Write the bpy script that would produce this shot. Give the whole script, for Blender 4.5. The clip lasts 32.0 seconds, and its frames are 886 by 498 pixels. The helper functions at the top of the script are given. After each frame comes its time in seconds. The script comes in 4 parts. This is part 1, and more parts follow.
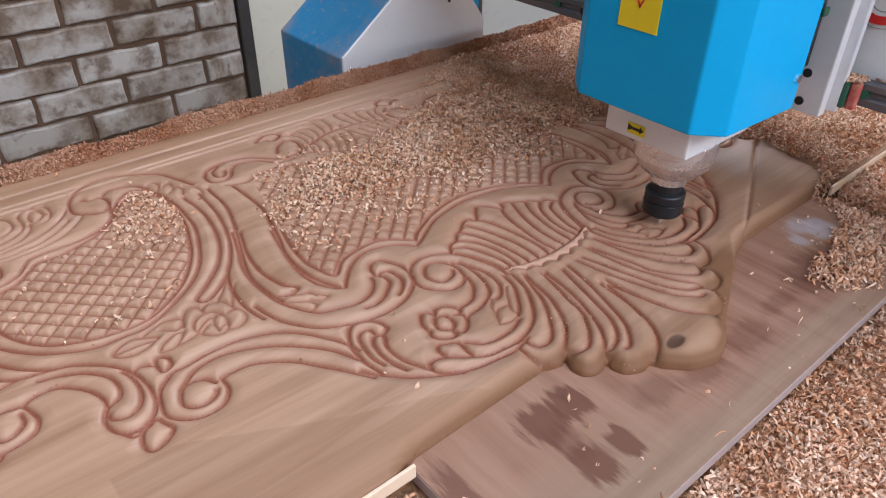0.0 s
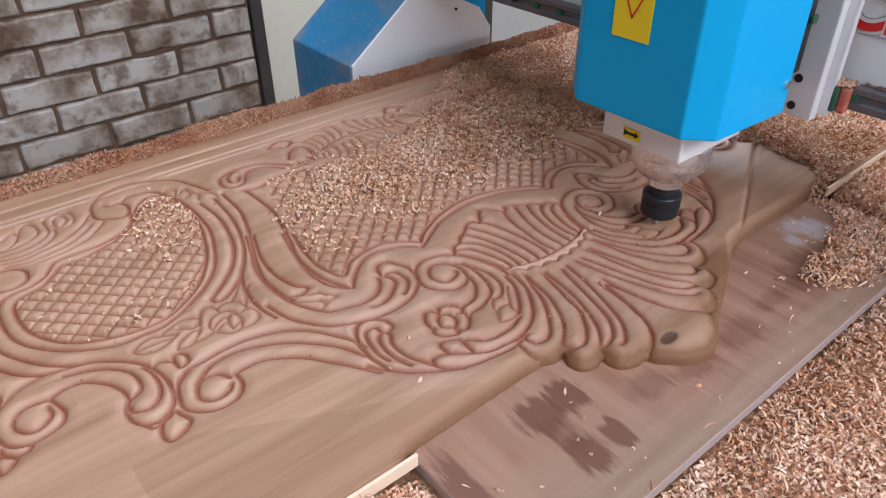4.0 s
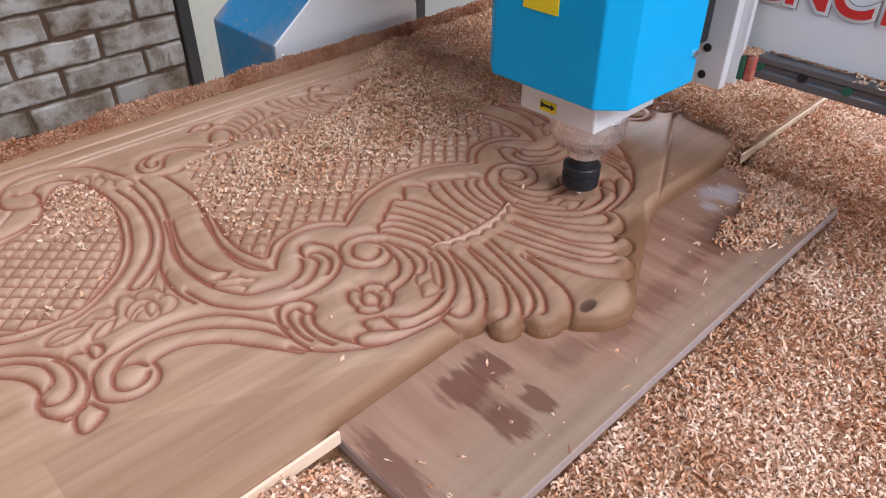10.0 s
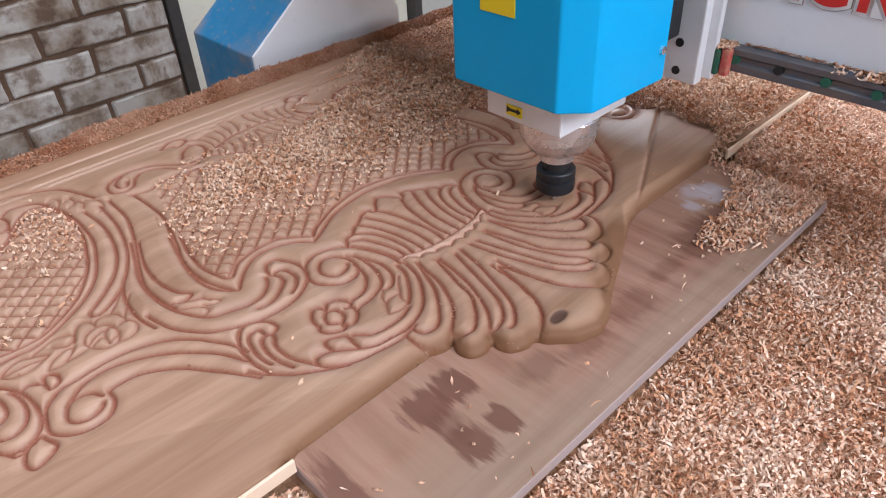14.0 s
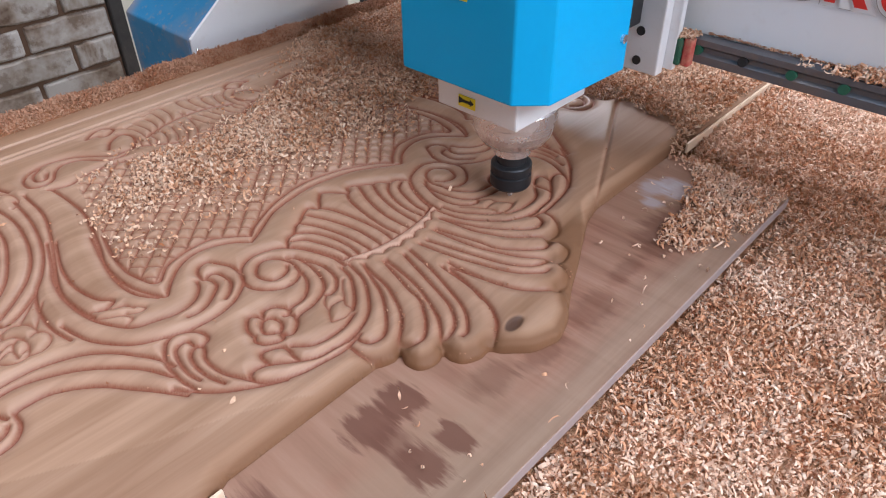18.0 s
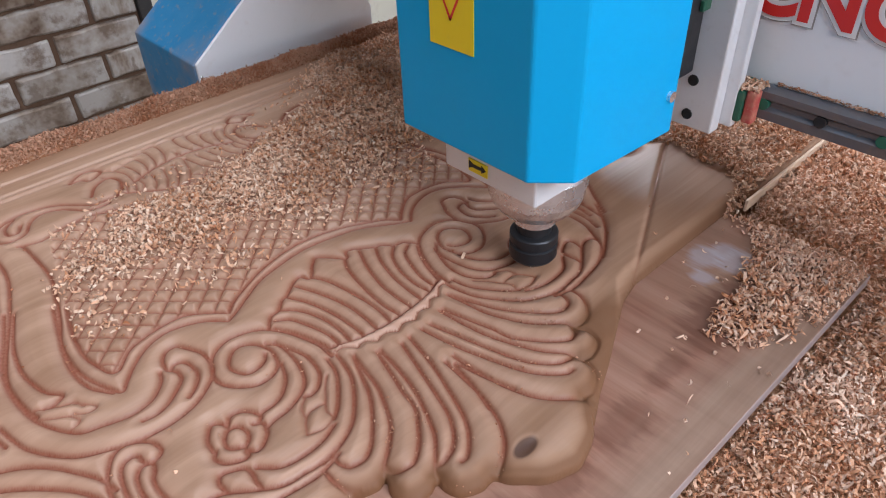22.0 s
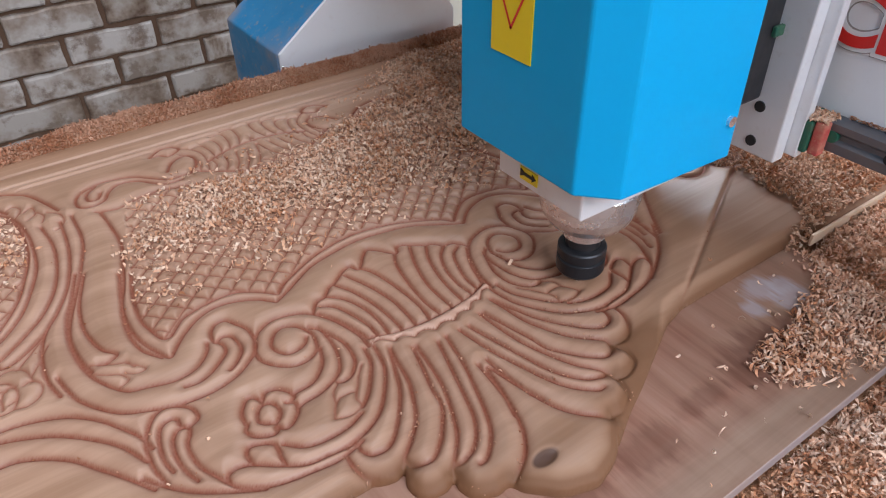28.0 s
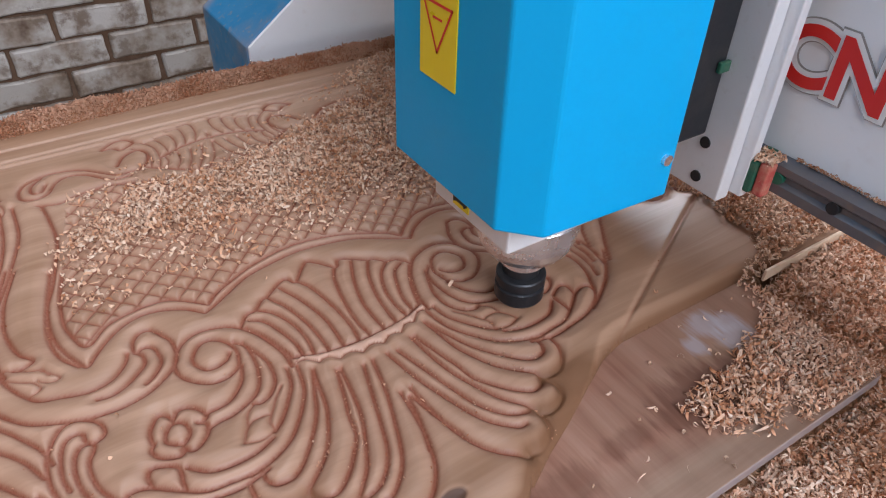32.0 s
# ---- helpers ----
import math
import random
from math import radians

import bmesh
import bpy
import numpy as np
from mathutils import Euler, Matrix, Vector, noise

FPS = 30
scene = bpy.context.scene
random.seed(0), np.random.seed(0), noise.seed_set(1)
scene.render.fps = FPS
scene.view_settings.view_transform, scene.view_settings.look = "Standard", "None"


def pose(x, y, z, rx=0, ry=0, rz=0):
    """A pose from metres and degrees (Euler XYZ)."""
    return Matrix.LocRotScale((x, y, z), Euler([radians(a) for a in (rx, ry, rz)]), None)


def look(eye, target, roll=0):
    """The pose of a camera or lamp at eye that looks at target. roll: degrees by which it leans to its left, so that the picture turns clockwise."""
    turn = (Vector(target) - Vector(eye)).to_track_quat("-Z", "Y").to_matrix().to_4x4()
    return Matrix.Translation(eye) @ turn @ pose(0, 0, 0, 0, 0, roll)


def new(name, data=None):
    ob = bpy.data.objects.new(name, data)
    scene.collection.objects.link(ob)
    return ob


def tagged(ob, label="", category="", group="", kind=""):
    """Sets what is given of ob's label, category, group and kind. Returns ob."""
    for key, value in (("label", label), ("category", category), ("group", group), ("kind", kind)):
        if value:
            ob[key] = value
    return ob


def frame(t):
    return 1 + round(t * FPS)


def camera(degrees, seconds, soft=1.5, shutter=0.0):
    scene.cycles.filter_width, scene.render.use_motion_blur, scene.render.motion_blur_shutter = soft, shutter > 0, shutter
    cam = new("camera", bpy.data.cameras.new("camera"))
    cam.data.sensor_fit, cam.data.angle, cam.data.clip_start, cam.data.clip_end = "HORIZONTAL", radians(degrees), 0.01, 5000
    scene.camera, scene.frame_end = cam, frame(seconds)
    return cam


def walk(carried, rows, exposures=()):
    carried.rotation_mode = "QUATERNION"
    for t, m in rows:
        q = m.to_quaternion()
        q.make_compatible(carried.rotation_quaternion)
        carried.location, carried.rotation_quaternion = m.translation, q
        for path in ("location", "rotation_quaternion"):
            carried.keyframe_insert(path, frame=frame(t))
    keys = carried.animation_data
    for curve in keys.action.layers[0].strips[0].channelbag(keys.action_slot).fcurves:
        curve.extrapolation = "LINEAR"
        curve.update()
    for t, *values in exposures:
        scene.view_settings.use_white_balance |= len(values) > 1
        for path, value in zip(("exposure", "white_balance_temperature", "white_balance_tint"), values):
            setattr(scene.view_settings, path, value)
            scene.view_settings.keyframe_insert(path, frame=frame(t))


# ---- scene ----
cam = camera(63.9, 32.0, soft=1.1)
PATH = [
    (0, (0.019, 0.009, 1.218), (1.094, 1.26, 0.087), 0.7),
    (0.5, (0.02, 0.011, 1.222), (1.074, 1.275, 0.085), 0.3),
    (1, (0.016, 0.012, 1.223), (1.057, 1.286, 0.086), 0.5),
    (1.5, (0.009, 0.009, 1.225), (1.022, 1.313, 0.096), 0.3),
    (2, (0.001, 0.002, 1.228), (0.972, 1.322, 0.08), -0.1),
    (2.5, (-0.004, -0.004, 1.23), (0.962, 1.328, 0.093), -0.1),
    (3, (-0.002, -0.007, 1.233), (0.976, 1.319, 0.1), -0.4),
    (3.5, (0.005, -0.011, 1.232), (1.004, 1.3, 0.1), -0.6),
    (4, (0.012, -0.015, 1.232), (1.058, 1.266, 0.108), -0.4),
    (4.5, (0.026, -0.026, 1.233), (1.151, 1.194, 0.116), 0.2),
    (6.5, (0.027, -0.029, 1.23), (1.148, 1.152, 0.07), 0.6),
    (7, (0.03, -0.03, 1.229), (1.165, 1.13, 0.061), 1.0),
    (7.5, (0.032, -0.036, 1.23), (1.186, 1.11, 0.067), 0.8),
    (8, (0.031, -0.038, 1.232), (1.195, 1.104, 0.074), 0.9),
    (8.5, (0.029, -0.038, 1.233), (1.181, 1.117, 0.077), 0.7),
    (9, (0.029, -0.038, 1.233), (1.15, 1.159, 0.088), -0.3),
    (9.5, (0.029, -0.037, 1.229), (1.167, 1.129, 0.069), 0.3),
    (10, (0.028, -0.032, 1.229), (1.161, 1.13, 0.06), 0.3),
    (10.5, (0.034, -0.038, 1.229), (1.18, 1.112, 0.062), 0.0),
    (11, (0.036, -0.042, 1.23), (1.187, 1.103, 0.062), -0.3),
    (11.5, (0.036, -0.042, 1.23), (1.178, 1.103, 0.053), -0.4),
    (12, (0.039, -0.044, 1.231), (1.176, 1.108, 0.057), -0.8),
    (12.5, (0.043, -0.049, 1.232), (1.173, 1.126, 0.073), -1.8),
    (13, (0.055, -0.051, 1.231), (1.197, 1.112, 0.073), -2.4),
    (13.5, (0.068, -0.053, 1.23), (1.188, 1.125, 0.064), -2.7),
    (14, (0.076, -0.047, 1.227), (1.169, 1.15, 0.056), -2.9),
    (14.5, (0.085, -0.045, 1.227), (1.16, 1.163, 0.05), -3.3),
    (16.5, (0.153, -0.015, 1.212), (1.168, 1.222, 0.011), -3.0),
    (17, (0.146, -0.007, 1.212), (1.188, 1.188, -0.007), -2.0),
    (17.5, (0.131, -0.008, 1.213), (1.276, 1.111, 0.013), 0.3),
    (18, (0.109, -0.022, 1.212), (1.271, 1.072, 0.007), -0.5),
    (18.5, (0.096, -0.02, 1.219), (1.254, 1.116, 0.049), -1.1),
    (19, (0.129, 0.0, 1.221), (1.23, 1.17, 0.031), -0.8),
    (19.5, (0.162, 0.015, 1.221), (1.225, 1.224, 0.033), -1.8),
    (20, (0.194, 0.022, 1.214), (1.264, 1.205, 0.008), -2.2),
    (20.5, (0.21, 0.027, 1.213), (1.289, 1.206, 0.011), -2.1),
    (21, (0.217, 0.03, 1.215), (1.293, 1.218, 0.018), -2.2),
    (21.5, (0.22, 0.034, 1.214), (1.294, 1.218, 0.012), -2.4),
    (22, (0.214, 0.036, 1.21), (1.273, 1.217, -0.007), -2.2),
    (22.5, (0.201, 0.03, 1.214), (1.238, 1.238, 0.003), -2.1),
    (23, (0.189, 0.021, 1.217), (1.212, 1.25, 0.014), -2.1),
    (23.5, (0.187, 0.015, 1.219), (1.205, 1.252, 0.022), -2.0),
    (24, (0.185, 0.013, 1.221), (1.189, 1.268, 0.031), -1.9),
    (24.5, (0.189, 0.019, 1.219), (1.159, 1.297, 0.024), -2.0),
    (25, (0.189, 0.033, 1.214), (1.098, 1.338, 0.001), -1.9),
    (25.5, (0.196, 0.049, 1.207), (1.091, 1.343, -0.027), -2.1),
    (27.5, (0.224, 0.041, 1.207), (1.126, 1.326, -0.033), -2.3),
    (28, (0.225, 0.019, 1.213), (1.132, 1.332, 0.008), -0.9),
    (28.5, (0.213, 0.003, 1.226), (1.21, 1.291, 0.065), -0.2),
    (29, (0.193, -0.002, 1.231), (1.3, 1.202, 0.081), 1.0),
    (29.5, (0.211, -0.003, 1.226), (1.291, 1.195, 0.043), 2.2),
    (30, (0.247, -0.003, 1.23), (1.205, 1.29, 0.043), 1.2),
    (30.5, (0.294, -0.007, 1.228), (1.193, 1.335, 0.049), 2.5),
    (31, (0.304, -0.001, 1.224), (1.185, 1.316, 0.003), 2.8),
    (31.5, (0.289, 0.011, 1.225), (1.175, 1.314, -0.006), 2.0),
    (32, (0.284, 0.014, 1.225), (1.168, 1.313, -0.013), 1.9),
]
walk(cam, [(t, look(eye, target, roll)) for t, eye, target, roll in PATH],
     exposures=((0, -0.24), (7, -0.18), (16, -0.12), (20, -0.18), (24, -0.22), (32, -0.28)))

# ---- light ----
world = bpy.data.worlds.new("workshop_daylight")
scene.world = world
world.use_nodes = True
wn = world.node_tree
sky = wn.nodes.new("ShaderNodeTexSky")
sky.sky_type = "NISHITA"
sky.sun_disc = False
sky.sun_elevation = radians(40)
sky.sun_rotation = radians(180)
wn.links.new(sky.outputs[0], wn.nodes["Background"].inputs[0])
wn.nodes["Background"].inputs[1].default_value = 0.1


def area_lamp(name, eye, target, sx, sy, power, colour):
    data = bpy.data.lights.new(name, "AREA")
    data.shape, data.size, data.size_y = "RECTANGLE", sx, sy
    data.energy, data.color = power, colour
    ob = new(name, data)
    ob.matrix_world = look(eye, target)
    return ob


# daylight through the doorway, the wide window over it, the skylight and a high window of the shed
area_lamp("front_window_daylight", (0.3, -2.66, 3.3), (0.7, 0.45, 0.9), 3.2, 1.1, 190, (0.82, 0.88, 1.0))
area_lamp("skylight_daylight", (0.95, 0.70, 4.22), (0.95, 0.71, 0.9), 2.4, 1.5, 66, (0.84, 0.89, 1.0))
area_lamp("doorway_daylight", (0.95, -2.66, 1.2), (0.7, 0.50, 0.9), 2.4, 1.7, 30, (0.80, 0.87, 1.0))
area_lamp("high_window_daylight", (2.3, 1.80, 2.52), (0.4, 0.4, 0.85), 1.2, 0.62, 66, (0.82, 0.88, 1.0))

# ---- materials ----
def mat(name, colour=(0.5, 0.5, 0.5), rough=0.5, metal=0.0):
    m = bpy.data.materials.new(name)
    m.use_nodes = True
    b = m.node_tree.nodes["Principled BSDF"]
    b.inputs["Base Color"].default_value = (*colour, 1)
    b.inputs["Roughness"].default_value = rough
    b.inputs["Metallic"].default_value = metal
    return m


class Net:
    """Short hand for building a node tree."""

    def __init__(self, m):
        self.t = m.node_tree
        self.b = m.node_tree.nodes["Principled BSDF"]

    def n(self, kind, **inputs):
        node = self.t.nodes.new("ShaderNode" + kind)
        for key, value in inputs.items():
            self.put(node.inputs[key.replace("_", " ")], value)
        return node

    def put(self, socket, value):
        if isinstance(value, bpy.types.NodeSocket):
            self.t.links.new(value, socket)
        else:
            socket.default_value = value

    def coords(self, scale=(1, 1, 1), turn=(0, 0, 0)):
        c = self.n("TexCoord")
        mp = self.n("Mapping")
        mp.inputs["Scale"].default_value = scale
        mp.inputs["Rotation"].default_value = turn
        self.t.links.new(c.outputs["Object"], mp.inputs["Vector"])
        return mp.outputs[0]

    def noise(self, vector, scale, detail=4.0, rough=0.55, distortion=0.0):
        k = self.n("TexNoise")
        self.put(k.inputs["Vector"], vector)
        k.inputs["Scale"].default_value, k.inputs["Detail"].default_value = scale, detail
        k.inputs["Roughness"].default_value, k.inputs["Distortion"].default_value = rough, distortion
        return k.outputs[0]

    def ramp(self, fac, *stops):
        r = self.n("ValToRGB")
        self.put(r.inputs[0], fac)
        e = r.color_ramp.elements
        while len(e) < len(stops):
            e.new(0.5)
        for el, (p, c) in zip(e, stops):
            el.position = p
            el.color = (c, c, c, 1) if isinstance(c, (int, float)) else (*c, 1)
        return r.outputs[0]

    def mix(self, fac, a, b, mode="MIX"):
        m = self.n("MixRGB")
        m.blend_type = mode
        self.put(m.inputs[0], fac)
        for s, v in ((m.inputs[1], a), (m.inputs[2], b)):
            self.put(s, v if isinstance(v, bpy.types.NodeSocket) else (*v, 1))
        return m.outputs[0]

    def bump(self, height, strength=0.3, distance=0.001):
        k = self.n("Bump")
        k.inputs["Strength"].default_value, k.inputs["Distance"].default_value = strength, distance
        self.put(k.inputs["Height"], height)
        self.put(self.b.inputs["Normal"], k.outputs[0])


def painted(name, colour, dirt, rough=0.4, scale=6.0, amount=0.35, bump=0.08):
    """Paint on sheet metal with faint dust and scuffs."""
    m = mat(name, colour, rough)
    k = Net(m)
    v = k.coords()
    big = k.ramp(k.noise(v, scale, 5), (0.48, 0.0), (0.75, amount))
    fine = k.ramp(k.noise(v, scale * 14, 3), (0.60, 0.0), (0.72, amount * 0.6))
    c = k.mix(big, colour, dirt)
    c = k.mix(fine, c, dirt)
    k.put(k.b.inputs["Base Color"], c)
    k.put(k.b.inputs["Roughness"], k.ramp(k.noise(v, scale * 3, 4), (0.3, rough - 0.08), (0.7, rough + 0.15)))
    k.bump(k.noise(v, 260, 2), bump, 0.0006)
    return m


def wood_mat(name, light, mid, dark, grain=(3.0, 60.0, 20.0), rough=0.5, cut=None):
    """Planed wood: long grain along x, broad colour bands, fine pores; cut faces show the fresh wood inside, with
    groove shade painted in.
    """
    m = mat(name, mid, rough)
    k = Net(m)
    v = k.coords(grain, (0, 0, radians(4)))
    bands = k.noise(v, 1.0, 5, 0.6, 0.6)
    c = k.ramp(bands, (0.22, dark), (0.45, mid), (0.68, light))
    streak = k.noise(k.coords((6.0, 300.0, 60.0), (0, 0, radians(4))), 1.0, 3)
    c = k.mix(k.ramp(streak, (0.42, 0.09), (0.60, 0.0)), c, dark)
    blotch = k.noise(k.coords(), 4.2, 3)
    c = k.mix(k.ramp(blotch, (0.45, 0.0), (0.7, 0.35)), c, light)
    broad = k.noise(k.coords((1.6, 17.0, 4.0), (0, 0, radians(7))), 1.0, 4, 0.6, 0.8)
    c = k.mix(k.ramp(broad, (0.34, 0.65), (0.54, 0.0)), c, dark)
    height = streak
    if cut:
        fr = k.n("Attribute")
        fr.attribute_name = "fresh"
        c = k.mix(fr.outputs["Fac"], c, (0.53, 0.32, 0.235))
        # red-brown of the cut wood, darkened with depth as painted groove shade
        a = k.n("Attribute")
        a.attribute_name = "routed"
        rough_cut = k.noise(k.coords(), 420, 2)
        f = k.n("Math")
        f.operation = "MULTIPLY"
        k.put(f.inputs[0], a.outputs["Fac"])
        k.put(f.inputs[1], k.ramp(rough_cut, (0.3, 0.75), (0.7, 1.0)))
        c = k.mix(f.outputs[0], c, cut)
        # brown of the shoulders, plus shade painted in along crest rim and foot
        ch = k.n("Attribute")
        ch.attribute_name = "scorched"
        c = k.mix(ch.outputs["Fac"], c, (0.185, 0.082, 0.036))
        kn = k.n("Attribute")
        kn.attribute_name = "knot"
        c = k.mix(k.ramp(kn.outputs["Fac"], (0.2, 0.0), (0.6, 0.9)), c, (0.075, 0.032, 0.018))
    k.put(k.b.inputs["Base Color"], c)
    gloss = k.ramp(bands, (0.3, rough + 0.1), (0.7, rough - 0.05))
    if cut:
        gloss = k.mix(k.ramp(ch.outputs["Fac"], (0.05, 0.0), (0.4, 1.0)), gloss, (0.75, 0.75, 0.75))
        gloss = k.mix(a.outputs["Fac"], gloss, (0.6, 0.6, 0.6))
    k.put(k.b.inputs["Roughness"], gloss)
    k.b.inputs["Specular IOR Level"].default_value = 0.5
    k.bump(height, 0.18, 0.0006)
    return m


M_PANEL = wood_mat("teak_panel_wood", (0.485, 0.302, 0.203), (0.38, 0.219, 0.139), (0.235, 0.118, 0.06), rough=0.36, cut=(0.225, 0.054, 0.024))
M_EDGE = wood_mat("pale_edge_wood", (0.86, 0.68, 0.53), (0.80, 0.61, 0.46), (0.68, 0.49, 0.35))


def ply_mat():
    m = mat("stained_plywood", (0.27, 0.19, 0.15), 0.5)
    k = Net(m)
    v = k.coords((60.0, 4.0, 20.0))
    c = k.ramp(k.noise(v, 1.0, 5, 0.6, 0.5), (0.3, (0.25, 0.122, 0.08)), (0.5, (0.36, 0.20, 0.14)), (0.7, (0.45, 0.28, 0.205)))
    warm = k.noise(k.coords((3.0, 9.0, 1.0)), 1.0, 3)
    c = k.mix(k.ramp(warm, (0.42, 0.0), (0.62, 0.7)), c, (0.37, 0.27, 0.19))
    # a paler band of veneer along the board's free edge
    sep = k.n("SeparateXYZ")
    tc0 = k.n("TexCoord")
    k.put(sep.inputs[0], tc0.outputs["Object"])
    wob = k.n("Math")
    wob.operation = "MULTIPLY_ADD"
    k.put(wob.inputs[0], k.noise(k.coords((6.0, 30.0, 1.0)), 1.0, 3))
    wob.inputs[1].default_value = 0.04
    k.put(wob.inputs[2], sep.outputs[1])
    c = k.mix(k.ramp(wob.outputs[0], (0.168, 0.75), (0.196, 0.0)), c, k.mix(k.ramp(k.noise(k.coords((5.0, 90.0, 1.0)), 1.0, 4), (0.35, 0.0), (0.65, 1.0)), (0.275, 0.195, 0.14), (0.39, 0.30, 0.22)))
    ragged = k.noise(k.coords((160.0, 20.0, 1.0)), 1.0, 5, 0.6, 0.3)

    def blot(c, px, py, rx, ry, colour, edge=0.0, strength=0.85):
        """A stain of its own place and size, frayed along the grain."""
        mp = k.n("Mapping")
        mp.inputs["Location"].default_value = (-px / rx, -py / ry, 0)
        mp.inputs["Scale"].default_value = (1 / rx, 1 / ry, 0)
        tc = k.n("TexCoord")
        k.put(mp.inputs["Vector"], tc.outputs["Object"])
        ln = k.n("VectorMath")
        ln.operation = "LENGTH"
        k.put(ln.inputs[0], mp.outputs[0])
        add = k.n("Math")
        add.operation = "MULTIPLY_ADD"
        k.put(add.inputs[0], ragged)
        add.inputs[1].default_value = 1.8
        k.put(add.inputs[2], ln.outputs["Value"])
        f = k.ramp(k_sub(add.outputs[0]), (0.32, strength), (0.39 + edge, 0.0))
        return k.mix(f, c, colour)

    def k_sub(x):
        h = k.n("Math")
        h.operation = "MULTIPLY"
        k.put(h.inputs[0], x)
        h.inputs[1].default_value = 0.2
        return h.outputs[0]

    for sx, sy, rx, ry in ((0.327, 0.224, 0.018, 0.019), (0.296, 0.222, 0.018, 0.021), (0.300, 0.176, 0.016, 0.021), (0.330, 0.176, 0.013, 0.016)):
        c = blot(c, sx, sy, rx, ry, (0.165, 0.078, 0.054))
    c = blot(c, 0.299, 0.199, 0.012, 0.020, (0.165, 0.078, 0.054), 0.03, 0.6)
    c = blot(c, 0.213, 0.205, 0.013, 0.046, (0.19, 0.098, 0.07))
    for sx, sy, rx, ry in ((0.385, 0.190, 0.022, 0.014), (0.43, 0.180, 0.026, 0.010), (0.495, 0.180, 0.030, 0.014), (0.555, 0.186, 0.024, 0.010), (0.60, 0.182, 0.018, 0.012)):
        c = blot(c, sx, sy, rx, ry, (0.15, 0.072, 0.046), 0.04, 0.45)
    c = blot(c, 0.640, 0.190, 0.050, 0.022, (0.17, 0.083, 0.056), 0.05, 0.7)
    for sx, sy, rx, ry in ((0.688, 0.236, 0.020, 0.012), (0.700, 0.214, 0.020, 0.012), (0.662, 0.222, 0.010, 0.010), (0.705, 0.228, 0.014, 0.010)):
        c = blot(c, sx, sy, rx * 0.8, ry, (0.54, 0.58, 0.66), 0.06, 0.5)
    k.put(k.b.inputs["Base Color"], k.mix(1.0, c, (0.91, 0.83, 0.83), "MULTIPLY"))
    k.put(k.b.inputs["Roughness"], k.ramp(k.noise(k.coords(), 9, 3), (0.3, 0.85), (0.7, 0.6)))
    k.b.inputs["Specular IOR Level"].default_value = 0.2
    k.bump(k.noise(v, 1.0, 5), 0.2, 0.0008)
    return m


M_PLY = ply_mat()
M_PLYEDGE = painted("plywood_edge", (0.37, 0.29, 0.28), (0.42, 0.28, 0.21), 0.7, 40, 0.5, 0.3)


def chip_mat(name="wood_shavings", drifts=1.0, tone=(1.0, 1.0, 1.0)):
    m = mat(name, (0.5, 0.3, 0.16), 0.75)
    k = Net(m)
    g = k.n("NewGeometry")
    c = k.ramp(g.outputs["Random Per Island"], (0.0, (0.60, 0.27, 0.14)), (0.25, (0.78, 0.43, 0.265)), (0.5, (0.88, 0.59, 0.43)), (0.75, (0.93, 0.71, 0.56)), (1.0, (0.96, 0.83, 0.72)))
    fine = k.noise(k.coords((1, 1, 1)), 900, 2)
    c = k.mix(k.ramp(fine, (0.4, 0.2), (0.6, 0.0)), c, (0.45, 0.22, 0.11))
    drift = k.noise(k.coords(), 14, 3)
    c = k.mix(k.ramp(drift, (0.40, 0.40 * drifts), (0.52, 0.0)), c, (0.52, 0.25, 0.12))
    c = k.mix(k.ramp(drift, (0.46, 0.0), (0.60, 0.5 * drifts)), c, (0.95, 0.75, 0.61))
    k.put(k.b.inputs["Base Color"], k.mix(1.0, c, tone, "MULTIPLY"))
    return m


M_CHIP = chip_mat(tone=(0.98, 0.93, 0.90))


M_PACKED = chip_mat("packed_shavings", 1.2, (0.56, 0.40, 0.32))
M_LOOSE = chip_mat("loose_shavings", 0.72, (0.86, 0.80, 0.74))


def dust_mat(name, deep, mid, pale):
    m = mat(name, (0.40, 0.21, 0.11), 0.9)
    k = Net(m)
    v = k.coords()
    c = k.ramp(k.noise(v, 160, 5, 0.7), (0.30, deep), (0.52, mid), (0.72, pale))
    k.put(k.b.inputs["Base Color"], c)
    k.bump(k.noise(v, 220, 4, 0.7), 0.9, 0.004)
    return m


M_DUST = dust_mat("sawdust_bed", (0.34, 0.145, 0.07), (0.52, 0.27, 0.15), (0.66, 0.41, 0.26))
M_RIDGE = dust_mat("packed_sawdust", (0.22, 0.085, 0.038), (0.38, 0.17, 0.085), (0.52, 0.28, 0.16))
M_BLUE = painted("blue_enamel", (0.0, 0.355, 0.72), (0.01, 0.34, 0.66), 0.42, 5, 0.25)
M_BLUE.node_tree.nodes["Principled BSDF"].inputs["Specular IOR Level"].default_value = 0.2
M_BLUEDUST = painted("dusty_blue_enamel", (0.012, 0.22, 0.46), (0.42, 0.27, 0.17), 0.45, 9, 0.75)
M_WHITE = painted("white_enamel", (0.82, 0.83, 0.86), (0.66, 0.64, 0.64), 0.36, 4, 0.3)
M_WHITEDUST = painted("dusty_white_enamel", (0.90, 0.91, 0.95), (0.66, 0.54, 0.46), 0.34, 6, 0.18)
M_ALU = painted("milled_aluminium", (0.74, 0.75, 0.78), (0.58, 0.56, 0.55), 0.38, 12, 0.4)
M_ALU.node_tree.nodes["Principled BSDF"].inputs["Metallic"].default_value = 0.25
M_STEEL = painted("turned_steel", (0.78, 0.79, 0.82), (0.5, 0.49, 0.48), 0.2, 18, 0.4)
